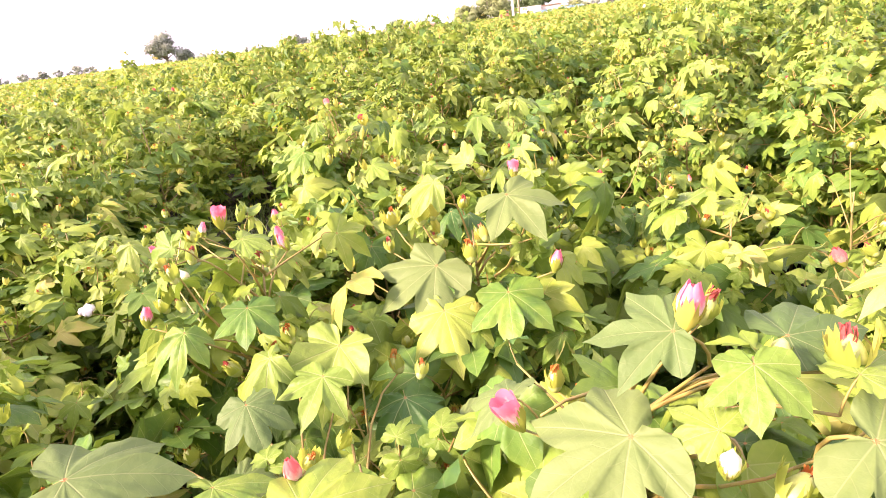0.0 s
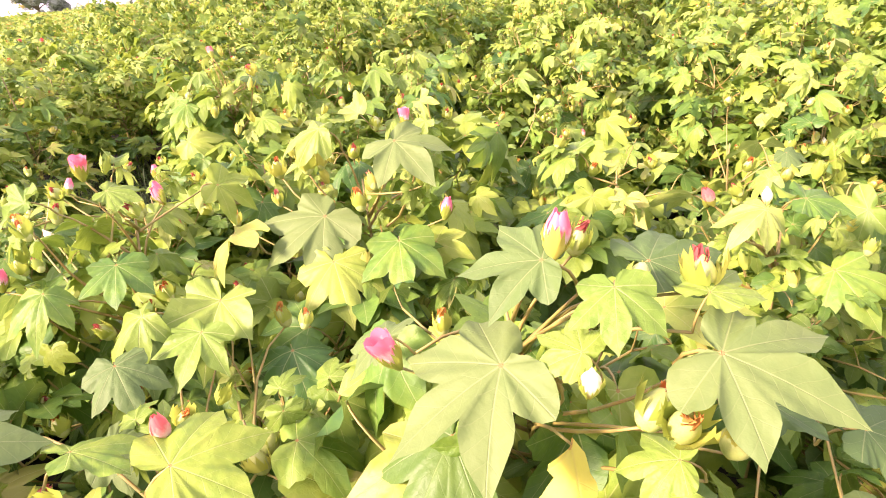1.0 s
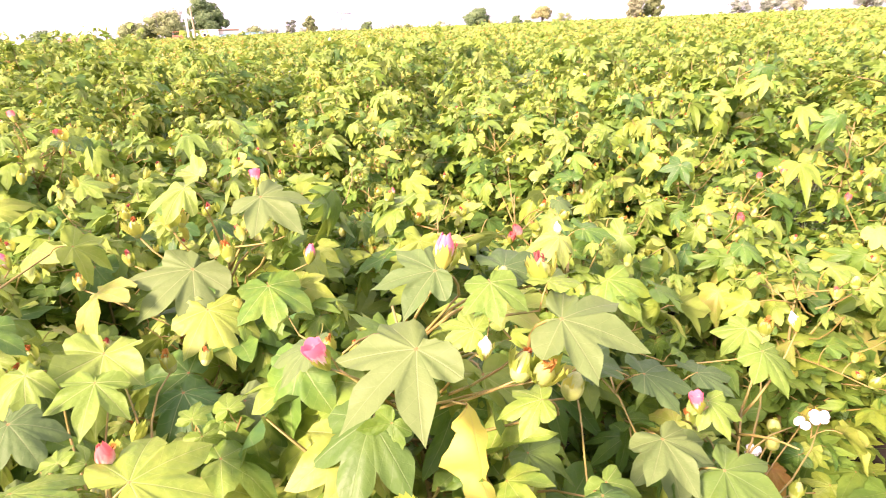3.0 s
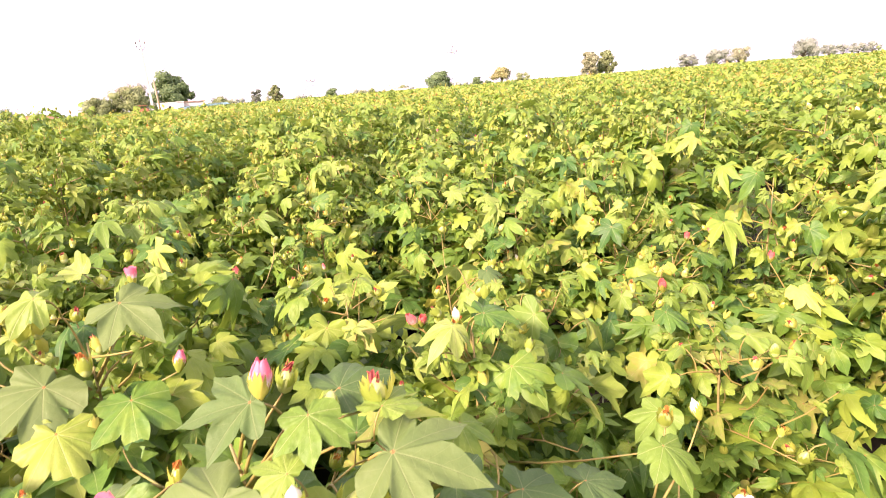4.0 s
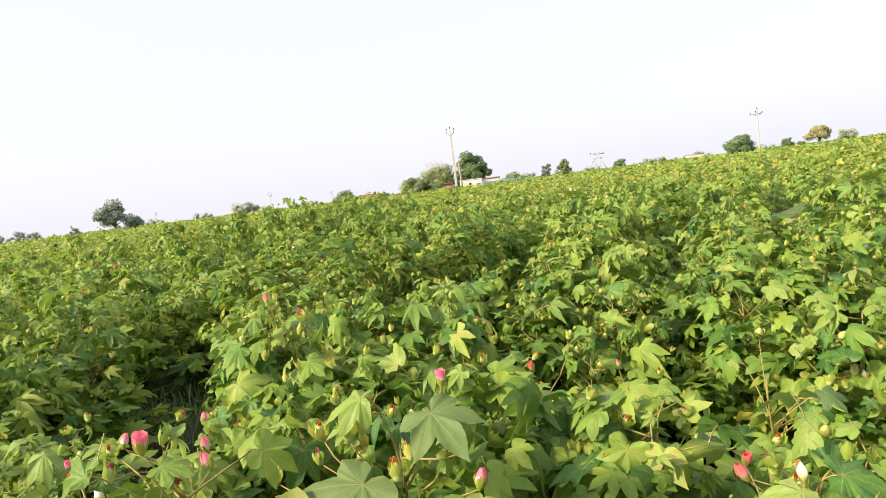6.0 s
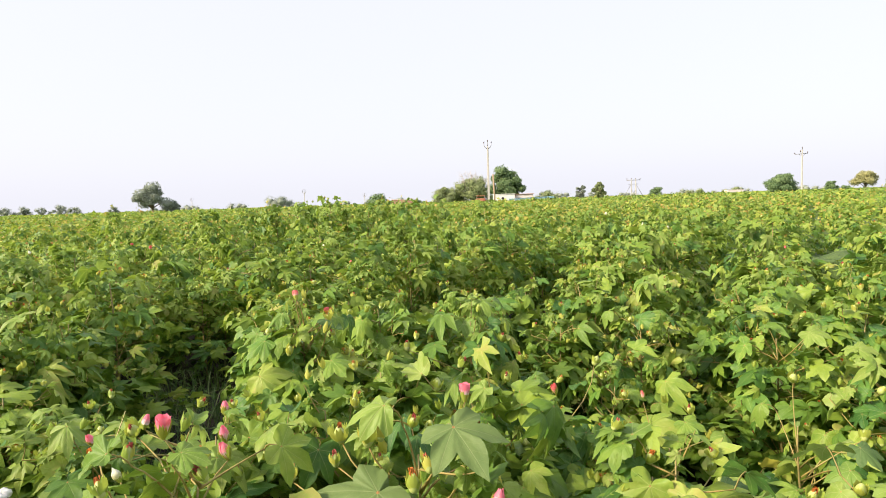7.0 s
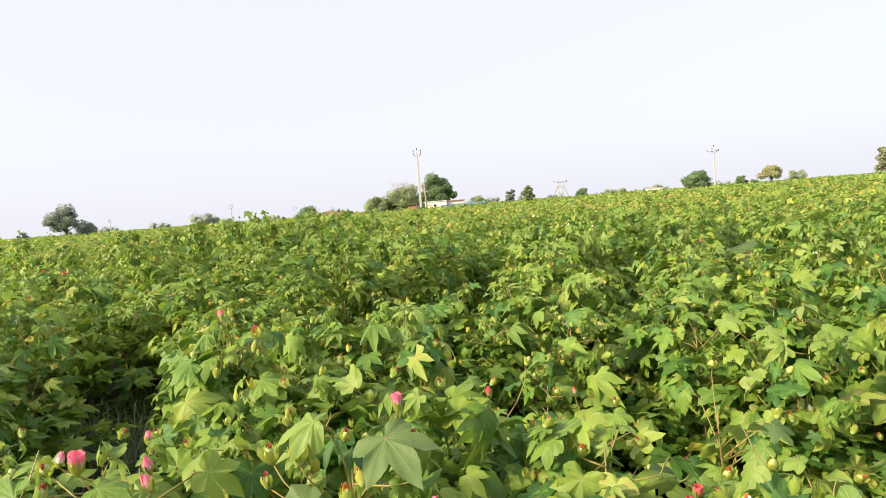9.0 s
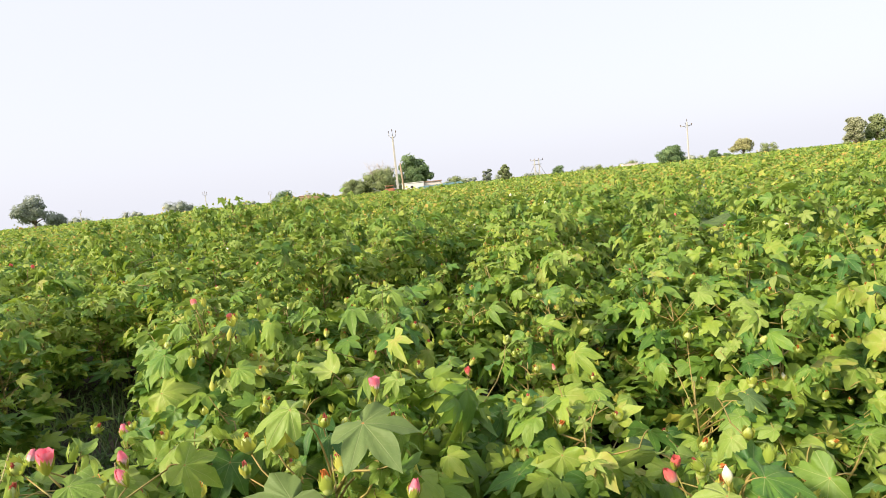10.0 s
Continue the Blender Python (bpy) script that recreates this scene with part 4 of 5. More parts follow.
p.bear("open", (1.224, 0.556, 0.60), 0.62, (25, 0))
p.bear("open", (1.166, 0.561, 0.60), 0.52, (25, 0))
p.bear("open", (1.134, 0.631, 0.49), 0.55, (30, 0))
p.bear("open", (1.15, 0.52, 0.34), 0.45, (30, 0))
p.bear("cream", (1.014, 0.501, 0.90), 0.8)
p.bear("dry", (0.954, 0.520, 0.90), 0.9)
p.bear("boll", (1.06, 0.54, 0.60), 0.9)
p.bear("boll", (1.10, 0.57, 0.61), 0.9)
p.fill(26, 1, 0.24, True, 0.5)

p = Plant(-0.37, 2.1, 1.24, 8, "tall cotton plant with small rose flowers at its top")
p.leaf((-0.500, 2.001, 1.100), (-20, -18, 148), 0.085, "mature", 1)
p.leaf((-0.253, 1.912, 1.050), (-20, 17, -139), 0.085, "mature", 2)
p.leaf((-0.44, 2.02, 1.19), (-15, -15, 120), 0.07, "young", 3)
p.leaf((-0.30, 2.06, 1.16), (-15, 15, -120), 0.075, "broad", 2)
p.bear("rose", (-0.411, 2.093, 1.225), 0.85)
p.bear("rose", (-0.323, 2.157, 1.148), 0.85)
p.bear("dry", (-0.453, 2.318, 0.93), 0.9)
p.fill(36, 3, buds=True)

p = Plant(-0.48, 1.55, 1.05, 9, "cotton plant with pink flowers beside the weedy furrow")
p.bear("pink", (-0.511, 1.672, 0.957), 0.95, (0, 10))
p.bear("pink", (-0.398, 1.397, 0.988), 0.95, (5, 10))
p.bear("pink", (-0.608, 1.407, 1.02), 0.8)
p.bear("dry", (-0.646, 1.273, 0.99), 0.95)
p.bear("red", (-0.569, 1.263, 1.0), 0.95)
p.bear("red", (-0.389, 1.435, 0.875), 0.9)
p.fill(54, 2, buds=True)

p = Plant(0.19, 2.66, 1.12, 10, "leafy cotton plant with pale upper leaves")
p.leaf((0.170, 2.669, 1.006), (-26, 11, -169), 0.110, "young", 4)
p.leaf((0.252, 2.785, 1.094), (-24, 17, -160), 0.095, "young", 3)
p.bear("red", (-0.047, 2.3, 0.985), 0.9)
p.fill(52, 2, buds=True)

p = Plant(0.45, 1.98, 0.95, 11, "low cotton plant with round bolls and a rose flower")
p.leaf((0.442, 1.926, 0.667), (-25, 0, 160), 0.055, "young", 2)
p.leaf((0.353, 2.042, 0.771), (-14, -22, 100), 0.075, "mature", 5)
p.bear("rose", (0.489, 2.016, 0.89), 0.85)
p.bear("boll", (0.66, 2.228, 0.93), 0.95)
p.bear("boll", (0.41, 1.95, 0.83), 0.9)
p.bear("boll", (0.52, 1.9, 0.75), 0.95)
p.fill(27, 4, buds=True)

p = Plant(0.85, 1.93, 0.84, 12, "low open cotton plant with green bolls")
p.leaf((0.715, 1.882, 0.763), (-26, 0, 152), 0.125, "young", 4)
p.leaf((0.794, 1.774, 0.679), (-9, 24, -143), 0.085, "mature", 2)
p.leaf((0.919, 1.692, 0.720), (-4, 26, -134), 0.08, "broad", 1)
p.leaf((0.952, 2.108, 0.750), (-21, 18, -172), 0.08, "mature", 2)
p.bear("rose", (0.885, 2.400, 0.735), 0.8)
p.bear("boll", (0.80, 1.85, 0.62), 0.95)
p.bear("boll", (0.95, 1.8, 0.66), 0.95)
p.fill(15, 4, 0.28, True, 0.5)

p = Plant(1.33, 2.0, 0.86, 13, "leaning open cotton plant with bare brown branches")
p.leaf((1.492, 2.208, 0.655), (-40, -4, 132), 0.105, "mature", 5)
p.leaf((1.229, 1.629, 0.788), (-17, -22, 87), 0.075, "young", 1)
p.leaf((1.33, 1.75, 0.80), (-20, 15, -160), 0.075, "broad", 1)
p.leaf((1.26, 2.2, 0.78), (-30, -25, 70), 0.08, "young", 5)
p.bear("cream", (1.661, 2.046, 0.70), 0.8)
p.bear("dry", (1.63, 2.06, 0.72), 0.85)
p.bear("boll", (1.5, 2.0, 0.72), 1.0)
p.bear("boll", (1.42, 2.3, 0.83), 1.0)
p.fill(11, 5, 0.32, True, 0.45)

p = Plant(1.55, 2.55, 1.03, 14, "cotton plant with yellow-green leaves and bolls")
p.leaf((1.668, 2.325, 0.950), (-17, 26, -167), 0.085, "young", 1)
p.leaf((1.525, 2.382, 1.000), (-21, 24, -172), 0.085, "young", 2)
p.leaf((1.466, 2.872, 0.604), (-20, 21, -171), 0.106, "mature", 3)
p.bear("dry", (1.887, 2.75, 0.88), 0.85)
p.fill(40, 4, buds=True)

p = Plant(1.62, 1.22, 0.88, 17, "low cotton plant with a rose flower and small bolls")
p.leaf((1.52, 1.06, 0.80), (-18, 12, -160), 0.085, "mature", 1)
p.leaf((1.70, 1.12, 0.83), (-14, 18, -130), 0.08, "young", 3)
p.bear("rose", (1.56, 1.11, 0.84), 0.9, (5, 15))
p.bear("dry", (1.49, 1.16, 0.84), 0.85)
p.fill(30, 2, buds=True)

p = Plant(2.1, 1.52, 0.9, 18, "cotton plant with two small rose flowers")
p.leaf((2.0, 1.36, 0.82), (-16, 10, -150), 0.085, "mature", 2)
p.bear("rose", (2.14, 1.43, 0.85), 0.9, (0, 10))
p.bear("rose", (2.04, 1.46, 0.84), 0.85, (5, -15))
p.bear("dry", (2.2, 1.5, 0.86), 0.85)
p.fill(30, 2, buds=True)

p = Plant(2.06, 1.02, 0.86, 19, "low cotton plant with yellowing leaves beside the furrow")
p.leaf((1.96, 0.95, 0.80), (-20, 5, 170), 0.09, "yellow", 1)
p.bear("rose", (2.02, 1.1, 0.84), 0.85, (0, 10))
p.fill(28, 2, buds=True)

p = Plant(-0.95, 1.72, 0.98, 15, "cotton plant with small pale leaves")
p.leaf((-0.959, 1.628, 0.950), (-24, 1, -150), 0.085, "young", 3)
p.bear("open", (-1.12, 1.57, 0.765), 0.7, (25, 0))
p.fill(38, 3, buds=True)

p = Plant(1.3, 3.65, 1.1, 16, "leafy cotton plant with a pale upper leaf")
p.leaf((1.341, 3.685, 1.050), (-31, 7, 163), 0.115, "young", 4)
p.fill(40, 3, buds=True)

STOOD = [(1.62, 1.22), (2.1, 1.52), (2.06, 1.02), (0.34, 0.56), (-0.38, 1.03), (0.13, 1.16), (-0.04, 0.76), (-0.13, 0.5), (0.8, 0.93), (0.93, 0.56), (-0.37, 2.1), (-0.48, 1.55), (0.19, 2.66), (0.45, 1.98), (0.85, 1.93), (1.33, 2.0), (1.55, 2.55), (-0.95, 1.72), (1.3, 3.65), (1.22, 0.4), (1.36, 0.6), (1.2, 0.62)]

# the plants between and behind them, along the rows
rg = random.Random(77)
LABELS = ["leafy green cotton plant with yellowish top leaves", "bushy green cotton plant with a few bolls", "green cotton plant with withered orange flowers", "dense green cotton plant in the row"]
seed = 100
NEAR_R = 4.4
for pi in range(-14, 14):
    for qi in range(-4, 26):
        pp, qq = pi * 0.48 + rg.uniform(-0.1, 0.1), qi * 0.38 + rg.uniform(-0.1, 0.1)
        x = pp * math.cos(ROW_AZ) + qq * math.sin(ROW_AZ)
        y = -pp * math.sin(ROW_AZ) + qq * math.cos(ROW_AZ)
        seed += 1
        bearing = math.degrees(math.atan2(x - 0.2, y + 0.1))
        if math.hypot(x, y) > NEAR_R or y < 0.3 or not -52 < bearing < 66 or in_gap(x, y):
            continue
        if any(math.hypot(x - a, y - b) < 0.27 for a, b in STOOD) or math.hypot(x - 1.2, y - 1.85) < 0.48:
            continue
        STOOD.append((x, y))
        h = canopy(x, y) * rg.uniform(0.9, 1.06)
        d = math.hypot(x, y)
        Plant(x, y, h, seed, LABELS[seed % 4]).fill(42 if d < 3.2 else 28, 3 if d < 3.2 else 1, 0.27, True, 0.66 if x > 0.7 and d < 3.2 else 0.9, True)


# ---- plants further off: a stem, joined foliage, and a flower here and there ----
FAR_STEM = [None] * 3
for i in range(3):
    bm = bmesh.new()
    g = random.Random(300 + i)
    tube(bm, curve_pts((0, 0, -0.02), (g.uniform(-0.05, 0.05), g.uniform(-0.05, 0.05), 1.05), (0.02, 0.02, 0), 5), [0.009, 0.008, 0.006, 0.005, 0.003], 5)
    for k in range(6):
        a, z = g.uniform(0, 6.28), g.uniform(0.3, 0.9)
        tube(bm, curve_pts((0, 0, z), (0.22 * math.cos(a), 0.22 * math.sin(a), z + 0.1), (0, 0, 0.02), 3), [0.004, 0.003, 0.002], 4)
    FAR_STEM[i] = keep("stem", bm, [STEM])
MID_R = 9.0
count = 0
for pi in range(-18, 18):
    for qi in range(-14, 56):
        pp, qq = pi * 0.92 + rg.uniform(-0.13, 0.13), qi * 0.34 + rg.uniform(-0.1, 0.1)
        x = pp * math.cos(ROW_AZ) + qq * math.sin(ROW_AZ)
        y = -pp * math.sin(ROW_AZ) + qq * math.cos(ROW_AZ)
        d = math.hypot(x, y)
        bearing = math.degrees(math.atan2(x - 0.2, y + 0.1))
        pick = rg.random()
        ang, sc = rg.uniform(0, 360), rg.uniform(0.92, 1.08)
        if d < NEAR_R and -52 < bearing < 66 or d > MID_R or not -56 < bearing < 72 or y < 0.4 or in_gap(x, y):
            continue
        h = canopy(x, y)
        plant = tagged(new("cotton_plant"), LABELS[count % 4], "cotton plant", "cotton plants in the field")
        plant.matrix_basis = pose(x, y, 0, 0, 0, ang) @ Matrix.Diagonal((1.2 * sc, 1.2 * sc, h / 1.1 * rg.uniform(0.88, 1.1), 1))
        hang("stem", FAR_STEM[count % 3], plant)
        hang("foliage", (FOLIAGE if d < 6.8 else FOLIAGE_FAR)[count % 9], plant)
        tagged(hang("bloom", BUDS[count % 6], plant, "green buds, small bolls and withered orange flowers"), kind="stuff")
        if d < 6.5:
            tagged(hang("upper_foliage", SPRAYS[count % 7], plant, "small upper leaves on thin stalks"), kind="stuff")
        if pick < 0.45:
            k = rg.choice(["rose", "dry", "dry", "red", "cream"])
            fruit(plant, k, Vector((rg.uniform(-0.15, 0.15), rg.uniform(-0.15, 0.15), 1.09)), rg, 1.0)
        count += 1
for i, (x, y, h) in enumerate(((-2.1, 10.0, 1.62), (-2.55, 10.2, 1.55), (-1.45, 10.3, 1.5), (-1.75, 9.8, 1.5), (-3.2, 10.5, 1.5), (-0.75, 10.5, 1.54), (-0.3, 11.0, 1.52), (-3.9, 11.2, 1.5), (-1.1, 11.2, 1.53), (0.5, 12.0, 1.48), (-5.0, 12.0, 1.5), (-2.8, 11.4, 1.56))):
    plant = tagged(new("cotton_plant"), "tall cotton plant standing out above the crop", "cotton plant", "cotton plants in the field")
    plant.matrix_basis = pose(x, y, 0, 0, 0, 77 * i) @ Matrix.Diagonal((1.25, 1.25, h / 1.08, 1))
    hang("stem", FAR_STEM[i % 3], plant)
    hang("foliage", FOLIAGE_FAR[i % 9], plant)
    tagged(hang("bloom", BUDS[i % 6], plant, "green buds, small bolls and withered orange flowers"), kind="stuff")
for x, y, h in ((3.5, 6.75, 0.9), (3.2, 6.5, 0.8)):
    plant = tagged(new("cotton_plant"), "dried reddish-brown cotton plant among green ones", "cotton plant", "cotton plants in the field")
    plant.matrix_basis = pose(x, y, 0, 0, 0, 50 * x) @ Matrix.Diagonal((0.8, 0.8, h / 1.1, 1))
    hang("stem", FAR_STEM[0], plant)
    hang("foliage", DRIED, plant)


# ---- the crop beyond, uncountable ----
def crop(name, label, r0, r1, leaves, size, shapes, mats, seed, pitch=0.46, row=0.98, wide=0.37, a0=-62, a1=76, depth=0.62, blooms=0, inner=0.55):
    """Plants in rows between two distances: leafy domes of uneven height, with young leaves at their tips, joined."""
    g = np.random.default_rng(seed)
    np_, nq = int(r1 / row) + 1, int(r1 / pitch) + 1
    pp, qq = np.meshgrid(np.arange(-np_, np_ + 1) * row, np.arange(-nq, nq + 1) * pitch)
    pp, qq = pp.ravel() + g.normal(size=pp.size) * row * 0.16, qq.ravel() + g.uniform(-0.35, 0.35, pp.size) * pitch
    x, y = pp * math.cos(ROW_AZ) + qq * math.sin(ROW_AZ), -pp * math.sin(ROW_AZ) + qq * math.cos(ROW_AZ)
    d, b = np.hypot(x, y), np.degrees(np.arctan2(x, y)) % 360
    sel = (d >= r0) & (d < r1) & (((b - a0) % 360) < a1 - a0) & (g.random(x.size) > 0.06)
    x, y = x[sel], y[sel]
    m = len(x)
    h = np.array([canopy(u, v) for u, v in zip(x, y)]) * (1 + 0.1 * g.normal(size=m))
    k = np.repeat(np.arange(m), leaves)
    n = len(k)
    zf = 1 - depth * g.random(n) ** 1.3
    lobe = np.floor(g.random(n) * 7)
    az = lobe * 0.9 + k * 1.7 + g.normal(size=n) * 0.28
    rad = wide * g.uniform(0.8, 1.25, m)[k] * np.sqrt(np.clip(1.06 - zf ** 3, 0.02, 1)) * (inner + (1 - inner) * g.random(n)) * (0.8 + 0.25 * np.sin(lobe * 2.1 + k))
    pos = np.stack([x[k] + np.cos(az) * rad, y[k] + np.sin(az) * rad, zf * h[k]], 1)
    out = np.stack([np.cos(az), np.sin(az), 0 * az], 1)
    nrm = np.array([0, -0.05, 0.75]) + out * g.uniform(0, 0.8, (n, 1)) + np.array(SUN_DIR) * 0.2 + g.uniform(-0.85, 0.85, (n, 3)) * np.array([1, 1, 0.1])
    rot = frames_for(nrm, out + g.normal(size=(n, 3)) * 0.45 + np.array([0, 0, -0.25]))
    young = (zf > 0.9) & (g.random(n) < 0.7)
    sizes = g.uniform(0.7, 1.3, n) * size * np.where(young, 0.75, 1.0)
    me = merged(name, shapes, g.integers(0, 6, n), rot, pos, sizes, mats, young.astype(np.int32))
    tagged(new(name, me), label, "crop", kind="stuff")
    if blooms:
        k = np.repeat(np.arange(m), blooms)
        n = len(k)
        zf, az = g.uniform(0.8, 1.07, n), g.uniform(0, 6.28, n)
        rad = wide * 0.8 * np.sqrt(np.clip(1.1 - zf ** 3, 0.01, 1))
        pos = np.repeat(np.stack([x[k] + np.cos(az) * rad, y[k] + np.sin(az) * rad, zf * h[k]], 1), 2, axis=0)
        rot = frames_for(g.normal(size=(2 * n, 3)) * np.array([1, 1, 0.3]), np.array([0, 0, 1.0]) + g.normal(size=(2 * n, 3)) * 0.3)
        me = merged("bloom", SPRIG_SHAPES, g.integers(0, 6, 2 * n), rot, pos, g.uniform(0.7, 1.2, 2 * n) * (0.022 + size * 0.16), [BUDS_FAR])
        tagged(new("bloom", me), "withered orange flowers and buds over the crop", "crop", kind="stuff")


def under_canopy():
    """Dark green sheet standing in for shaded lower leaves; closes the rows far off."""
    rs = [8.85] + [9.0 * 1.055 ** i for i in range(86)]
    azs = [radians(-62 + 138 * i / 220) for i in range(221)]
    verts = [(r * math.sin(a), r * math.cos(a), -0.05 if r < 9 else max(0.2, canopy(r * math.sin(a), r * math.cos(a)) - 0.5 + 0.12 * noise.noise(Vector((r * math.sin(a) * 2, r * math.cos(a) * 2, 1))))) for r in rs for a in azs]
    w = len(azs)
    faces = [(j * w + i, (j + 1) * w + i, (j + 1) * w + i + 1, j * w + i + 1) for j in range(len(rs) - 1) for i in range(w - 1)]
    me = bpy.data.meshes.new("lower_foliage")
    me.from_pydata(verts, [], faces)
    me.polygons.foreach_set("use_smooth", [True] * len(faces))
    me.materials.append(speckled("dark_lower_foliage_sheet", (0.03, 0.07, 0.015), (0.15, 0.23, 0.045), 5.0, 0.8, 1.0, 0.1))
    tagged(new("lower_foliage", me), "dark green sheet standing in for shaded lower foliage far off", "crop", kind="stuff")


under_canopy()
FIELD = "rows of green cotton plants across the field"
FAR_FIELD = "distant green cotton field reaching to the trees"
crop("cotton_crop", FIELD, 8.9, 14, 100, 0.082, LOW_SHAPES, [LEAF_FIELD, LEAF_TOP], 41, blooms=7)
crop("cotton_crop", FIELD, 14, 26, 44, 0.115, SPRIG_SHAPES, [LEAF_FAR, LEAF_TOP], 42, blooms=4)
crop("cotton_crop", FIELD, 26, 48, 16, 0.17, SPRIG_SHAPES, [LEAF_FAR, LEAF_TOP], 43, depth=0.45, blooms=2)
crop("cotton_crop", FAR_FIELD, 48, 100, 6, 0.3, SPRIG_SHAPES, [LEAF_FAR, LEAF_TOP], 44, 0.7, 1.0, depth=0.3)
crop("cotton_crop", FAR_FIELD, 100, 300, 5, 0.7, SPRIG_SHAPES, [LEAF_FAR, LEAF_TOP], 49, 2.6, 3.0, 1.6, depth=0.25)

# the same field beside and behind the path
BESIDE = "green cotton plants beside and behind the path"
crop("cotton_crop", BESIDE, 1.2, 8, 120, 0.1, SPRIG_SHAPES, [LEAF_FAR, LEAF_TOP], 45, 0.4, 0.72, 0.46, 72, 304, 0.85, inner=0.1)
crop("cotton_crop", BESIDE, 8, 40, 14, 0.27, SPRIG_SHAPES, [LEAF_FAR, LEAF_TOP], 46, 0.5, 0.9, 0.45, 76, 298, inner=0.1)


def weeds():
    g = np.random.default_rng(9)
    vs, ts = [], []
    spots = []
    while len(spots) < 5200:
        x, y = g.uniform(-3, 6), g.uniform(0.3, 6.5)
        if in_gap(x, y, 0.22) or g.random() < 0.05:
            spots.append((x, y))
    for x, y in spots:
        h, a = g.uniform(0.06, 0.34), g.uniform(0, 6.28)
        bend, w = g.uniform(0.05, 0.38), g.uniform(0.003, 0.0075)
        dx, dy = math.cos(a), math.sin(a)
        o = len(vs)
        for t in (0, 0.35, 0.7, 1.0):
            c = np.array([x + dx * bend * t * t, y + dy * bend * t * t, h * (1.35 * t - 0.6 * t * t)])
            s = np.array([-dy, dx, 0]) * w * (1.05 - t)
            vs += [c - s, c + s]
        ts += [(o, o + 1, o + 3), (o, o + 3, o + 2), (o + 2, o + 3, o + 5), (o + 2, o + 5, o + 4), (o + 4, o + 5, o + 7), (o + 4, o + 7, o + 6)]
    low = []
    while len(low) < 900:
        x, y = g.uniform(-3, 6), g.uniform(0.3, 6.5)
        if in_gap(x, y, 0.1):
            low.append((x, y, g.uniform(0.03, 0.2)))
    n = len(low)
    rot = frames_for(np.array([0, 0, 0.8]) + g.uniform(-0.7, 0.7, (n, 3)), g.normal(size=(n, 3)))
    herb = merged("weeds", LOW_SHAPES, g.integers(0, 6, n), rot, np.array(low), g.uniform(0.025, 0.07, n), [LEAF_DEEP_SHADE])
    tagged(new("weeds", herb), "low dark green leafy weeds in the furrows", "weeds", kind="stuff")
    me = mesh_from("weeds", np.array(vs), np.array(ts), np.zeros((len(vs), 2)), [WEED])
    tagged(new("weeds", me), "thin arching green grass weeds in the furrows", "weeds", kind="stuff")


weeds()


# ---- trees round the field ----
DRYBARK = speckled("dry_twig", (0.36, 0.3, 0.24), (0.48, 0.41, 0.33), 4, 0.9, 0.4, 0.02)
def tree_leaf(name, dark, light):
    m = leaf_material(name, [(0.0, dark), (1.0, light)], light, light, island=True, veins=False, glow=0.3, rough=0.9)
    m.node_tree.nodes["Principled BSDF"].inputs["Specular IOR Level"].default_value = 0.08
    return m


# Far foliage: distance haze is put into these base colours, paler and greyer.
DEEP = tree_leaf("deep_green_foliage", (0.14, 0.225, 0.11), (0.25, 0.34, 0.155))
OLIVE = tree_leaf("olive_foliage", (0.23, 0.285, 0.14), (0.36, 0.41, 0.2))
SALLOW = tree_leaf("yellowish_foliage", (0.36, 0.36, 0.17), (0.48, 0.46, 0.23))
HAZY_GREY = tree_leaf("hazy_grey_green_foliage", (0.27, 0.31, 0.25), (0.38, 0.42, 0.34))
HAZY_PALE = tree_leaf("hazy_pale_green_foliage", (0.32, 0.34, 0.22), (0.44, 0.45, 0.29))


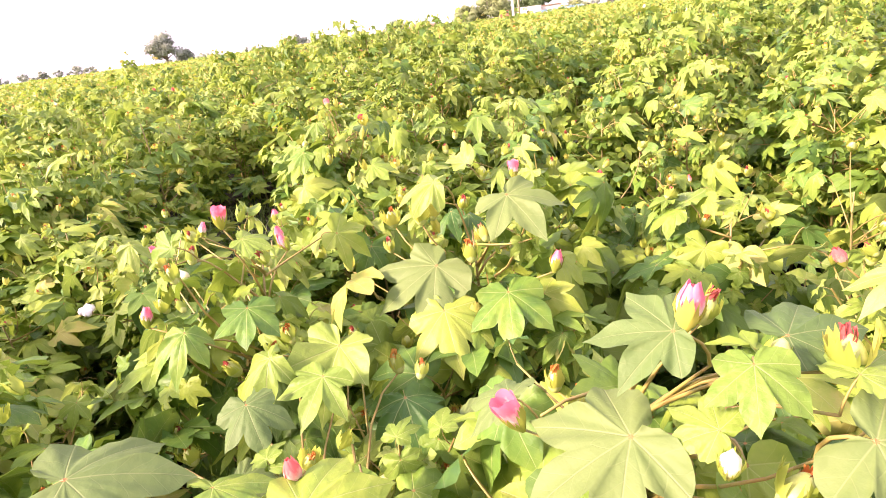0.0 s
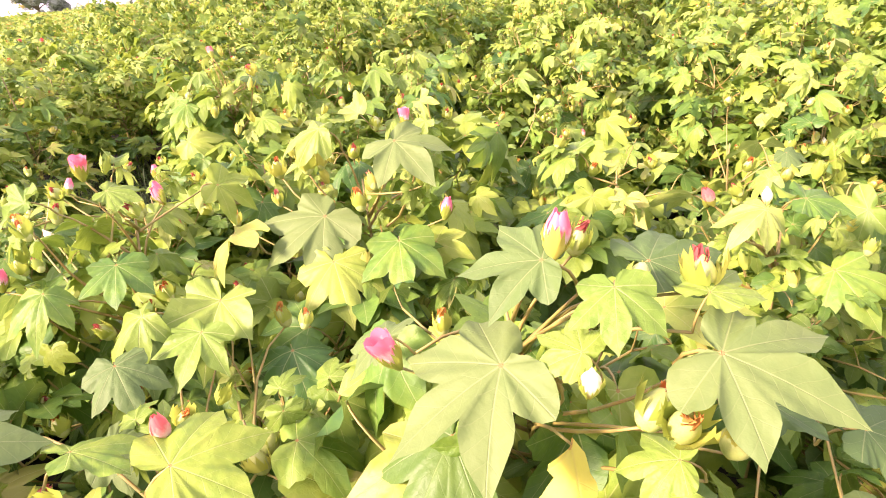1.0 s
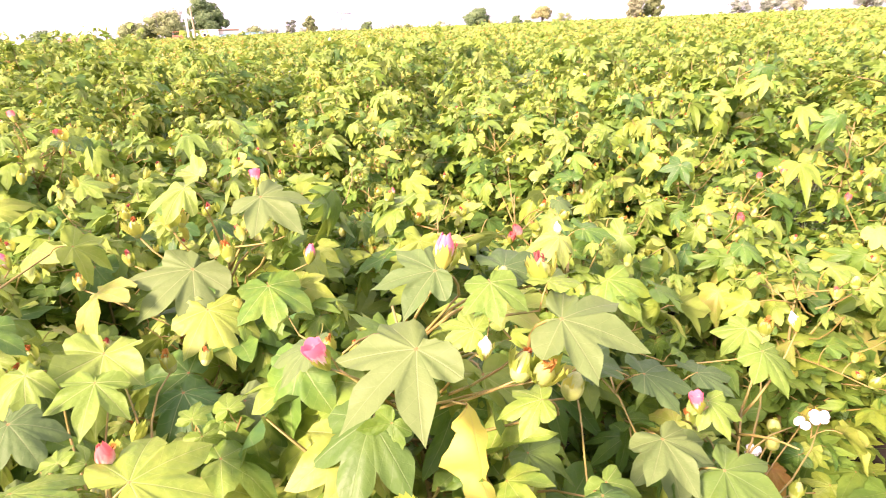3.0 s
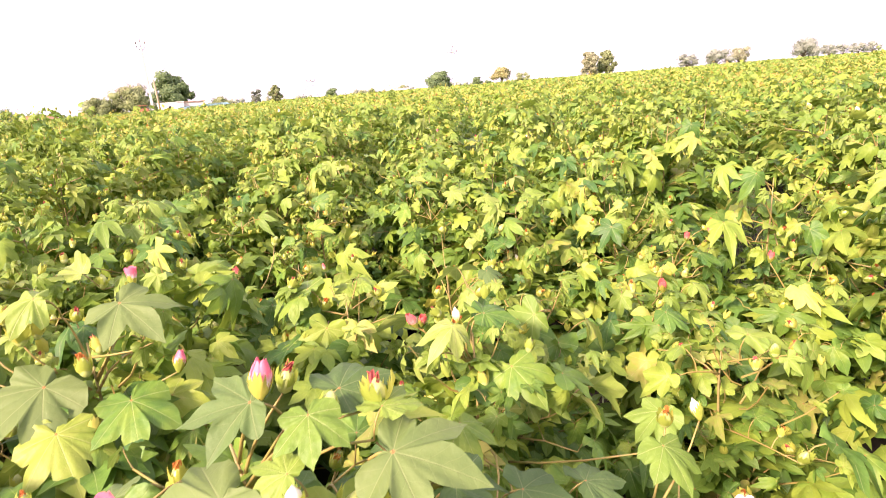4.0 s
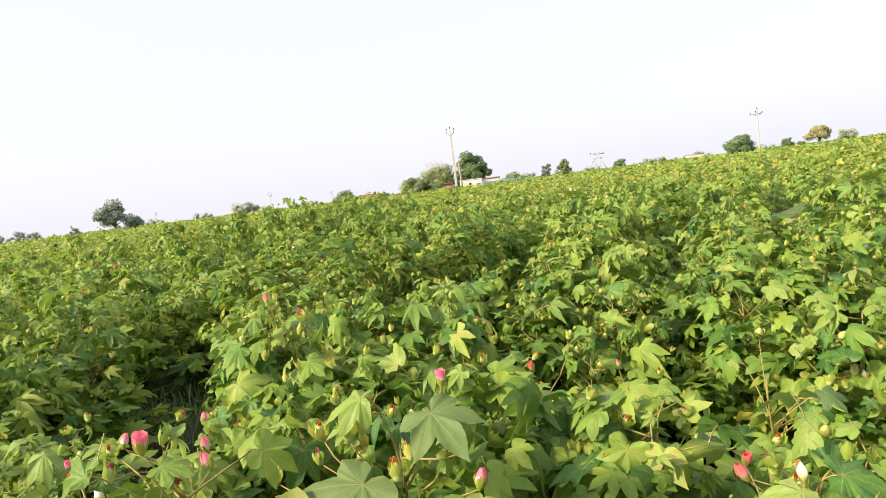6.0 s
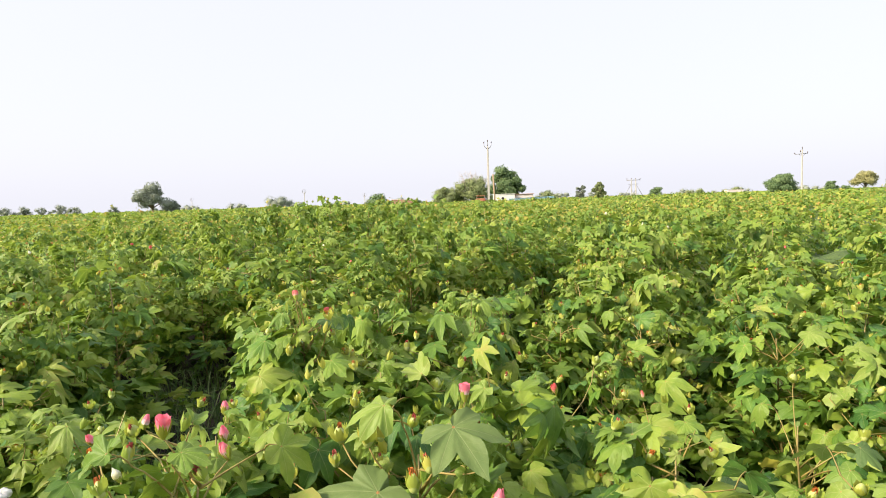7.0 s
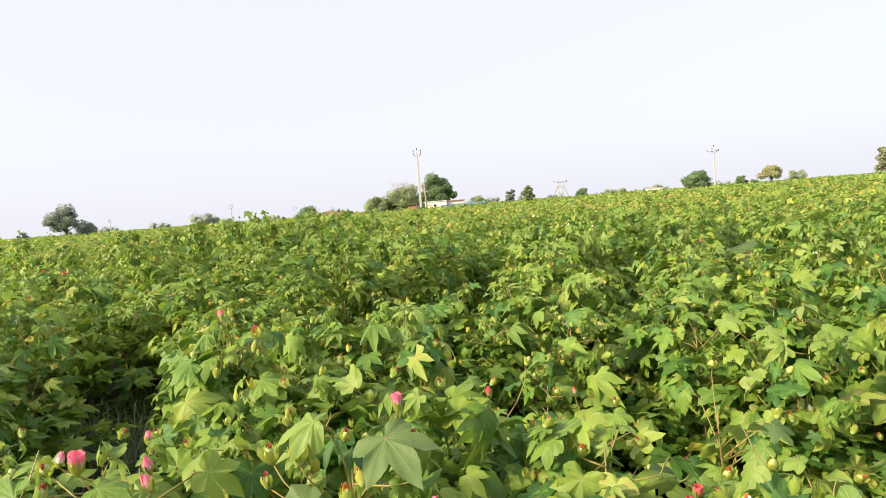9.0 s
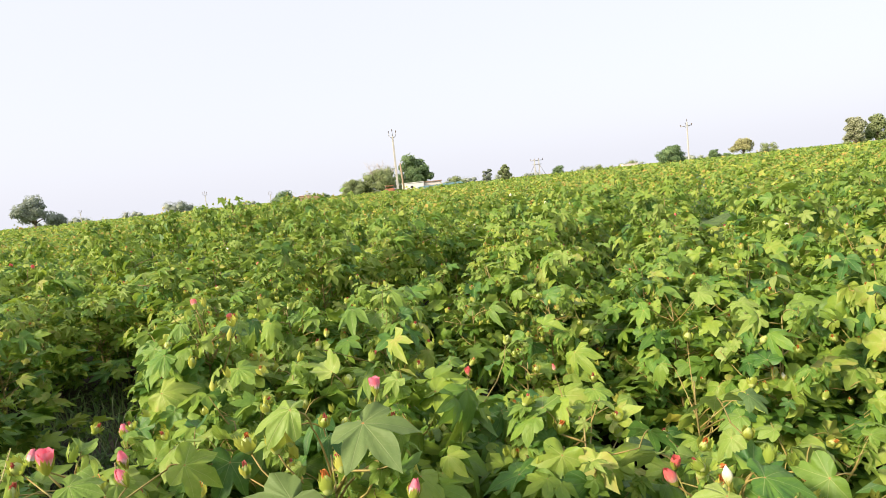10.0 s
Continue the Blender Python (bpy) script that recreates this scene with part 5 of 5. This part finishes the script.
def tree(x, y, z0, height, width, leaf, seed, label, thin=0.0, lobes=9, trunk=0.12, leaf_size=0.22, bare=0):
    """A tapered trunk with limbs and a crown of many small leaves in uneven clumps."""
    rg, g = random.Random(seed), np.random.default_rng(seed)
    root = tagged(new("tree"), label, "tree")
    root.location = (x, y, 0)
    base = height * trunk
    bm = bmesh.new()
    r0 = 0.035 * height
    tube(bm, [(0, 0, -0.1), (0.03 * height, 0, base * 0.6), (0, 0.02 * height, base * 1.3)], [r0 * 1.3, r0, r0 * 0.8], 8)
    part("trunk", bm, BARK, root)
    centres = []
    lobes = int(lobes * 1.8)
    for k in range(lobes):
        a = k * 2.4 + rg.uniform(-0.4, 0.4)
        f = (k + 0.5) / lobes
        zz = base * 1.2 + (height - base * 1.2) * (0.14 + 0.78 * f * rg.uniform(0.8, 1.0))
        rad = width * 0.5 * (1 - 0.7 * max(0, f - 0.3)) * rg.uniform(0.2, 0.9)
        c = Vector((math.cos(a) * rad, math.sin(a) * rad, zz))
        centres.append((c, width * rg.uniform(0.09, 0.19)))
        bm = bmesh.new()
        tube(bm, curve_pts((0, 0.01 * height, base * rg.uniform(0.8, 1.2)), c, (0, 0, 0.05 * height), 4), [r0 * 0.6, r0 * 0.4, r0 * 0.28, r0 * 0.12], 5)
        part("limb", bm, BARK, root)
    for k in range(bare):
        a = rg.uniform(0, 6.28)
        c = Vector((math.cos(a) * width * rg.uniform(0.1, 0.45), math.sin(a) * width * 0.3, height * rg.uniform(0.95, 1.3)))
        bm = bmesh.new()
        pts = curve_pts((0, 0, base), c, (0.1, 0, 0.1), 6)
        tube(bm, pts, [r0 * 0.34, r0 * 0.28, r0 * 0.23, r0 * 0.18, r0 * 0.13, r0 * 0.08], 4)
        for q in range(8):
            s = pts[rg.choice((2, 3, 4))]
            tube(bm, curve_pts(s, s + Vector((rg.uniform(-1, 1), rg.uniform(-0.5, 0.5), rg.uniform(0.2, 0.9))) * width * 0.13, (0, 0, 0.05), 3), [r0 * 0.14, r0 * 0.11, r0 * 0.06], 3)
        part("bare_limb", bm, DRYBARK, root)
    pos = []
    per = int(420 * (1 - thin))
    for c, r in centres:
        d = g.normal(size=(per, 3))
        d /= np.linalg.norm(d, axis=1, keepdims=True)
        rr = r * (0.64 + 0.38 * g.random((per, 1)) ** 0.6) * (1 + 0.2 * np.sin(d[:, :1] * 5 + seed) * np.cos(d[:, 1:2] * 6))
        pos.append(np.array(c) + d * rr * np.array([1.15, 1.15, 0.82]))
    core = bmesh.new()
    for c, r in centres:
        made = bmesh.ops.create_icosphere(core, subdivisions=2, radius=1.0)["verts"]
        for v in made:
            q = v.co.copy()
            k = r * 0.62 * (1 - thin * 0.4) * (1 + 0.45 * noise.noise(q * 1.6 + c) + 0.5 * noise.noise(q * 4.0 + c))
            v.co = c + Vector((q.x * 1.15, q.y * 1.15, q.z * 0.82)) * k
    part("inner_foliage", core, leaf, root)
    pos = np.concatenate(pos)
    n = len(pos)
    nrm = pos - np.array([0, 0, height * 0.6]) + g.normal(size=(n, 3)) * width * 0.3
    rot = frames_for(nrm, g.normal(size=(n, 3)))
    me = merged("crown", SPRIG_SHAPES, g.integers(0, 6, n), rot, pos, leaf_size * g.uniform(0.7, 1.4, n) * height / 6, [leaf])
    hang("crown", me, root)
    return root


tree(-73.9, 140, 0, 7.8, 9.0, HAZY_GREY, 5, "broad hazy grey-green tree beyond the field", 0.2, 7, trunk=0.24)
tree(-70.0, 142, 0, 3.8, 4.6, HAZY_GREY, 2, "small hazy grey-green tree beyond the field")
for i, (x, h, w) in enumerate(((-172, 4.6, 7), (-165, 4.0, 6), (-158, 4.8, 7), (-152, 4.0, 6), (-180, 4.4, 8), (-192, 4.6, 9))):
    tree(x, 230, 0, h, w, HAZY_GREY, 10 + i, "hazy distant tree in a row of trees", 0.4, 6)
tree(-118.7, 200, 0, 3.6, 4.2, HAZY_GREY, 20, "hazy grey distant bush", 0.4, 6)
tree(-50.5, 160, 0, 4.0, 8.6, HAZY_GREY, 21, "low spreading tree beyond the field", 0.3, 8)
tree(-14.6, 100, 0, 3.1, 4.2, DEEP, 22, "round dark green tree behind the crop", 0.1, 8)
tree(-9.0, 112, 0, 2.2, 2.6, DEEP, 23, "small dark green bush by the brick wall", 0.4, 6)
tree(-4.9, 141, 0, 4.9, 8.0, OLIVE, 24, "leafy olive bush beside the dry tree", 0.1, 9)
tree(1.3, 140, 0, 6.6, 10.0, OLIVE, 25, "tree with dry bare twigs above sparse olive leaves", 0.25, 10, bare=24)
tree(9.3, 150, 0, 9.1, 8.6, DEEP, 26, "dense dark green tree behind the electric pole", 0.0, 12, trunk=0.16)
tree(19.0, 150, 0, 3.3, 6.0, OLIVE, 27, "low green tree behind the shed", 0.3, 7)
tree(14.0, 152, 0, 2.8, 3.5, OLIVE, 28, "low green bush behind the shed", 0.4, 6)
tree(21.9, 120, 0, 3.7, 2.5, HAZY_GREY, 29, "slim upright hazy grey-green tree", 0.0, 8, trunk=0.08)
tree(25.5, 120, 0, 4.5, 2.8, OLIVE, 30, "slim upright olive-green tree", 0.0, 9, trunk=0.08)
tree(42.2, 140, 0, 3.1, 3.6, DEEP, 31, "small rounded dark green tree", 0.2, 7)
for i in range(6):
    tree(74 + i * 3.6, 220 - i, 0, 2.0 + 0.5 * (i % 3), 5.0, OLIVE, 40 + i, "hazy distant hedge tree", 0.5, 5)
tree(55.2, 110, 0, 4.4, 5.8, DEEP, 50, "round dense dark green tree", 0.0, 11, trunk=0.2)
tree(86.5, 150, 0, 3.4, 3.8, DEEP, 51, "small dark green roadside tree", 0.2, 8)
tree(89.8, 150, 0, 2.4, 3.2, DEEP, 52, "small dark green bush", 0.3, 6)
tree(82.0, 130, 0, 4.8, 5.4, SALLOW, 53, "yellowish spreading roadside tree", 0.1, 9, trunk=0.36)
tree(117.5, 140, 0, 8.0, 6.0, HAZY_PALE, 54, "pale hazy green roadside tree", 0.1, 9)
tree(123.3, 140, 0, 8.0, 6.4, OLIVE, 55, "green tree beside the pale one", 0.1, 9)
tree(108.0, 160, 0, 4.0, 7.0, OLIVE, 56, "low distant green tree", 0.4, 6)
tree(135.0, 160, 0, 4.6, 8.0, OLIVE, 57, "low distant green tree", 0.4, 6)
tree(221.0, 200, 0, 7.2, 10, HAZY_GREY, 58, "hazy grey-green distant tree", 0.3, 7)
tree(239.0, 200, 0, 8.2, 16, HAZY_GREY, 59, "hazy distant spreading tree", 0.3, 8)
tree(254.0, 200, 0, 8.7, 12, HAZY_PALE, 60, "hazy distant pale tree", 0.3, 7)
tree(330.0, 220, 0, 11.5, 18, HAZY_GREY, 61, "hazy grey-green distant tree", 0.3, 8)
for i in range(5):
    tree(400 + i * 16, 260, 0, 8.0 + (i % 2), 17, HAZY_GREY, 70 + i, "hazy distant tree in a row of trees", 0.5, 6)
for i in range(16):
    tree(-150 + i * 21 + 6 * math.sin(i * 5.0), 290 + 12 * math.sin(i * 3.1), 0, 2.6 + 0.9 * math.sin(i * 2.3) ** 2, 13, HAZY_GREY, 90 + i, "hazy tree on the far side of the fields", 0.6, 6)


# ---- electric poles ----
def insulator(parent, at, s=1.0):
    bm = bmesh.new()
    prof = [(0.02, -0.1), (0.02, 0.0), (0.07, 0.02), (0.05, 0.06), (0.08, 0.09), (0.05, 0.14), (0.06, 0.18), (0.03, 0.22)]
    tube(bm, [Vector(at) + Vector((0, 0, z * s)) for _, z in prof], [r * s for r, _ in prof], 8)
    part("insulator", bm, PORCELAIN, parent, "brown porcelain insulator")


def pole_shaft(parent, h, w, x=0.0, lean=0.0):
    bm = bmesh.new()
    tube(bm, [(x, 0, -0.1), (x + lean * 0.5, 0, h * 0.5), (x + lean, 0, h)], [w, w * 0.85, w * 0.65], 4)
    bmesh.ops.bevel(bm, geom=bm.edges[:], offset=w * 0.12, segments=1, affect="EDGES")
    part("shaft", bm, CONCRETE, parent, "tapered grey concrete shaft", smooth=False)


def bar(parent, name, a, b, r=0.04):
    bm = bmesh.new()
    tube(bm, [a, Vector(a).lerp(Vector(b), 0.5), b], [r, r, r], 4)
    part(name, bm, IRON, parent)


def fork_pole(x, y, h, w, label):
    root = tagged(new("electric_pole"), label, "electric pole", "electric poles beyond the field")
    root.location = (x, y, 0)
    pole_shaft(root, h - 0.75, w)
    bar(root, "bracket_arm", (0, 0, h - 1.1), (-0.42, 0, h - 0.75), 0.05)
    bar(root, "bracket_arm", (-0.42, 0, h - 0.75), (-0.45, 0, h - 0.4), 0.05)
    bar(root, "bracket_arm", (0, 0, h - 1.1), (0.42, 0, h - 0.75), 0.05)
    bar(root, "bracket_arm", (0.42, 0, h - 0.75), (0.45, 0, h - 0.4), 0.05)
    bar(root, "top_pin", (0, 0, h - 0.8), (0, 0, h - 0.2), 0.05)
    for dx, dz in ((-0.45, -0.35), (0.45, -0.35), (0, -0.15)):
        insulator(root, (dx, 0, h + dz), 1.0)


def arm_pole(x, y, h, w, label, arm=1.0):
    root = tagged(new("electric_pole"), label, "electric pole", "electric poles beyond the field")
    root.location = (x, y, 0)
    pole_shaft(root, h - 0.4, w)
    bar(root, "cross_arm", (-arm, 0, h - 1.15), (arm * 0.75, 0, h - 1.0), 0.07)
    bar(root, "brace", (-arm * 0.5, 0, h - 1.1), (0, 0, h - 1.5), 0.03)
    bar(root, "brace", (arm * 0.5, 0, h - 1.05), (0, 0, h - 1.5), 0.03)
    bar(root, "top_pin", (0, 0, h - 0.5), (0.0, 0, h - 0.15), 0.05)
    for dx, dz in ((-arm, -1.1), (arm * 0.72, -0.95), (0, -0.2), (-0.3, -0.75)):
        insulator(root, (dx, 0, h + dz), 1.2)


fork_pole(2.72, 77, 8.9, 0.21, "tall grey concrete electric pole with a forked top bracket")
root = tagged(new("wooden_post"), "thin brown wooden post beside the electric pole", "post")
root.location = (3.4, 78, 0)
bm = bmesh.new()
tube(bm, [(0.1, 0, -0.1), (0.05, 0, 2.4), (-0.06, 0, 4.75)], [0.12, 0.11, 0.09], 8)
part("post", bm, speckled("weathered_wood", (0.3, 0.22, 0.14), (0.45, 0.34, 0.22), 6, 0.85, 0.4, 0.01), root)
arm_pole(55.9, 105, 8.5, 0.17, "concrete electric pole with a cross arm and insulators", 1.2)
for x, y, h in ((-92, 200, 5.2), (-40.5, 150, 5.6), (-87, 220, 3.6), (-28.9, 170, 4.4)):
    fork_pole(x, y, h, 0.15, "small distant concrete electric pole")
root = tagged(new("electric_pole"), "double concrete pole structure with cross arms and stay braces", "electric pole", "electric poles beyond the field")
root.location = (30.75, 115, 0)
pole_shaft(root, 4.4, 0.15, -0.46, 0.06)
pole_shaft(root, 4.4, 0.15, 0.46, -0.06)
bar(root, "cross_arm", (-1.25, 0, 4.25), (1.25, 0, 4.25), 0.08)
bar(root, "cross_arm", (-0.9, 0, 3.5), (0.9, 0, 3.5), 0.06)
bar(root, "stay", (-0.5, 0, 3.4), (-1.9, 0, 0.9), 0.05)
bar(root, "stay", (0.5, 0, 3.4), (1.9, 0, 0.9), 0.05)
bar(root, "cross_brace", (-0.46, 0, 1.2), (0.46, 0, 2.6), 0.04)
bar(root, "cross_brace", (0.46, 0, 1.2), (-0.46, 0, 2.6), 0.04)
for dx in (-1.2, -0.4, 0.4, 1.2):
    insulator(root, (dx, 0, 4.35), 1.1)


# ---- farm buildings ----
def farmhouse():
    root = tagged(new("farmhouse"), "low whitewashed farmhouse with a pink plastered wing", "house")
    root.location = (5.3, 125, 0)
    bm = bmesh.new()
    box(bm, 0, 4.3, 0, 5, -0.1, 2.45, 0.03)
    part("wall", bm, WHITEWASH, root, "whitewashed wall", False)
    bm = bmesh.new()
    box(bm, -0.12, 4.36, -0.12, 5.12, 2.45, 2.58, 0.02)
    part("roof", bm, WHITEWASH, root, "flat white roof slab", False)
    bm = bmesh.new()
    box(bm, 4.38, 8.0, 0.6, 5, -0.1, 2.36, 0.03)
    part("wing_wall", bm, PINKWASH, root, "faded pink plastered wall", False)
    bm = bmesh.new()
    box(bm, 4.4, 8.1, 0.4, 5.1, 2.36, 2.5, 0.02)
    part("parapet", bm, REDBRICK, root, "reddish parapet", False)
    bm = bmesh.new()
    box(bm, 1.6, 2.05, -0.04, 0.02, 1.45, 1.9, 0.01)
    part("window", bm, DARKOPEN, root, "small dark window", False)


farmhouse()
root = tagged(new("shed"), "open shed with a painted teal sheet roof", "shed")
root.location = (8.2, 119, -0.28)
for x in (0.2, 4.2, 8.2):
    for y in (0.2, 3.0):
        bm = bmesh.new()
        tube(bm, [(x, y, -0.1), (x, y, 0.7), (x, y, 1.5)], [0.07, 0.07, 0.07], 8)
        part("post", bm, IRON, root)
bm = bmesh.new()
n = 56
ribs = [(8.8 * i / n - 0.2, 0.04 * math.cos(i * math.pi)) for i in range(n + 1)]
front = [bm.verts.new((x, -0.4, 1.5 + z + x * 0.03)) for x, z in ribs]
back = [bm.verts.new((x, 3.6, 1.85 + z + x * 0.03)) for x, z in ribs]
for i in range(n):
    bm.faces.new((front[i], front[i + 1], back[i + 1], back[i]))
made = bmesh.ops.solidify(bm, geom=bm.faces[:], thickness=0.02)
part("roof", bm, TEALROOF, root, "corrugated teal roof sheet", False)

root = tagged(new("brick_wall"), "low red brick wall behind the crop", "wall")
root.location = (-14.0, 110, 0)
bm = bmesh.new()
box(bm, 0, 4.6, 0, 0.3, -0.1, 1.9, 0.02)
box(bm, 0.2, 2.4, 0.02, 0.28, 1.9, 2.07, 0.02)
part("wall", bm, REDBRICK, root, "", False)
bm = bmesh.new()
box(bm, -0.05, 4.65, -0.04, 0.34, 2.07, 2.14, 0.01)
part("coping", bm, PINKWASH, root, "", False)

root = tagged(new("boundary_wall"), "low beige wall on the far side", "wall")
root.location = (83.0, 200, 0)
bm = bmesh.new()
box(bm, 0, 5.2, 0, 2.5, -0.1, 2.0, 0.03)
part("wall", bm, PINKWASH, root, "", False)
bm = bmesh.new()
box(bm, -0.1, 5.3, -0.1, 2.6, 2.0, 2.1, 0.02)
part("coping", bm, PINKWASH, root, "", False)

# an orange tractor that stands by the pole, mostly hidden by the crop
root = tagged(new("tractor"), "small orange tractor parked behind the crop", "tractor")
root.location = (1.9, 88, 0)
bm = bmesh.new()
box(bm, -0.3, 0.3, -1.3, 0.2, 0.8, 1.5, 0.1)
part("bonnet", bm, ORANGE, root, "orange bonnet", False)
bm = bmesh.new()
box(bm, -0.75, 0.75, 0.3, 1.3, 1.2, 1.75, 0.15)
part("mudguard", bm, ORANGE, root, "orange mudguards", False)
bm = bmesh.new()
box(bm, -0.6, 0.6, 0.2, 1.4, 2.05, 2.15, 0.03)
part("canopy", bm, ORANGE, root, "orange canopy", False)
for dx in (-0.55, 0.55):
    for dy in (0.25, 1.35):
        bar(root, "canopy_post", (dx, dy, 1.6), (dx, dy, 2.06), 0.03)
for dx, dy, r in ((-0.7, 0.8, 0.65), (0.7, 0.8, 0.65), (-0.55, -1.0, 0.38), (0.55, -1.0, 0.38)):
    bm = bmesh.new()
    bmesh.ops.create_cone(bm, cap_ends=True, segments=20, radius1=r, radius2=r, depth=0.3, matrix=Matrix.Translation((dx, dy, r)) @ Matrix.Rotation(math.pi / 2, 4, "Y"))
    bmesh.ops.bevel(bm, geom=[e for e in bm.edges if len(e.link_faces) == 2 and e.calc_face_angle(0) > 1], offset=0.06, segments=2, affect="EDGES")
    part("tyre", bm, TYRE, root, "black tyre")
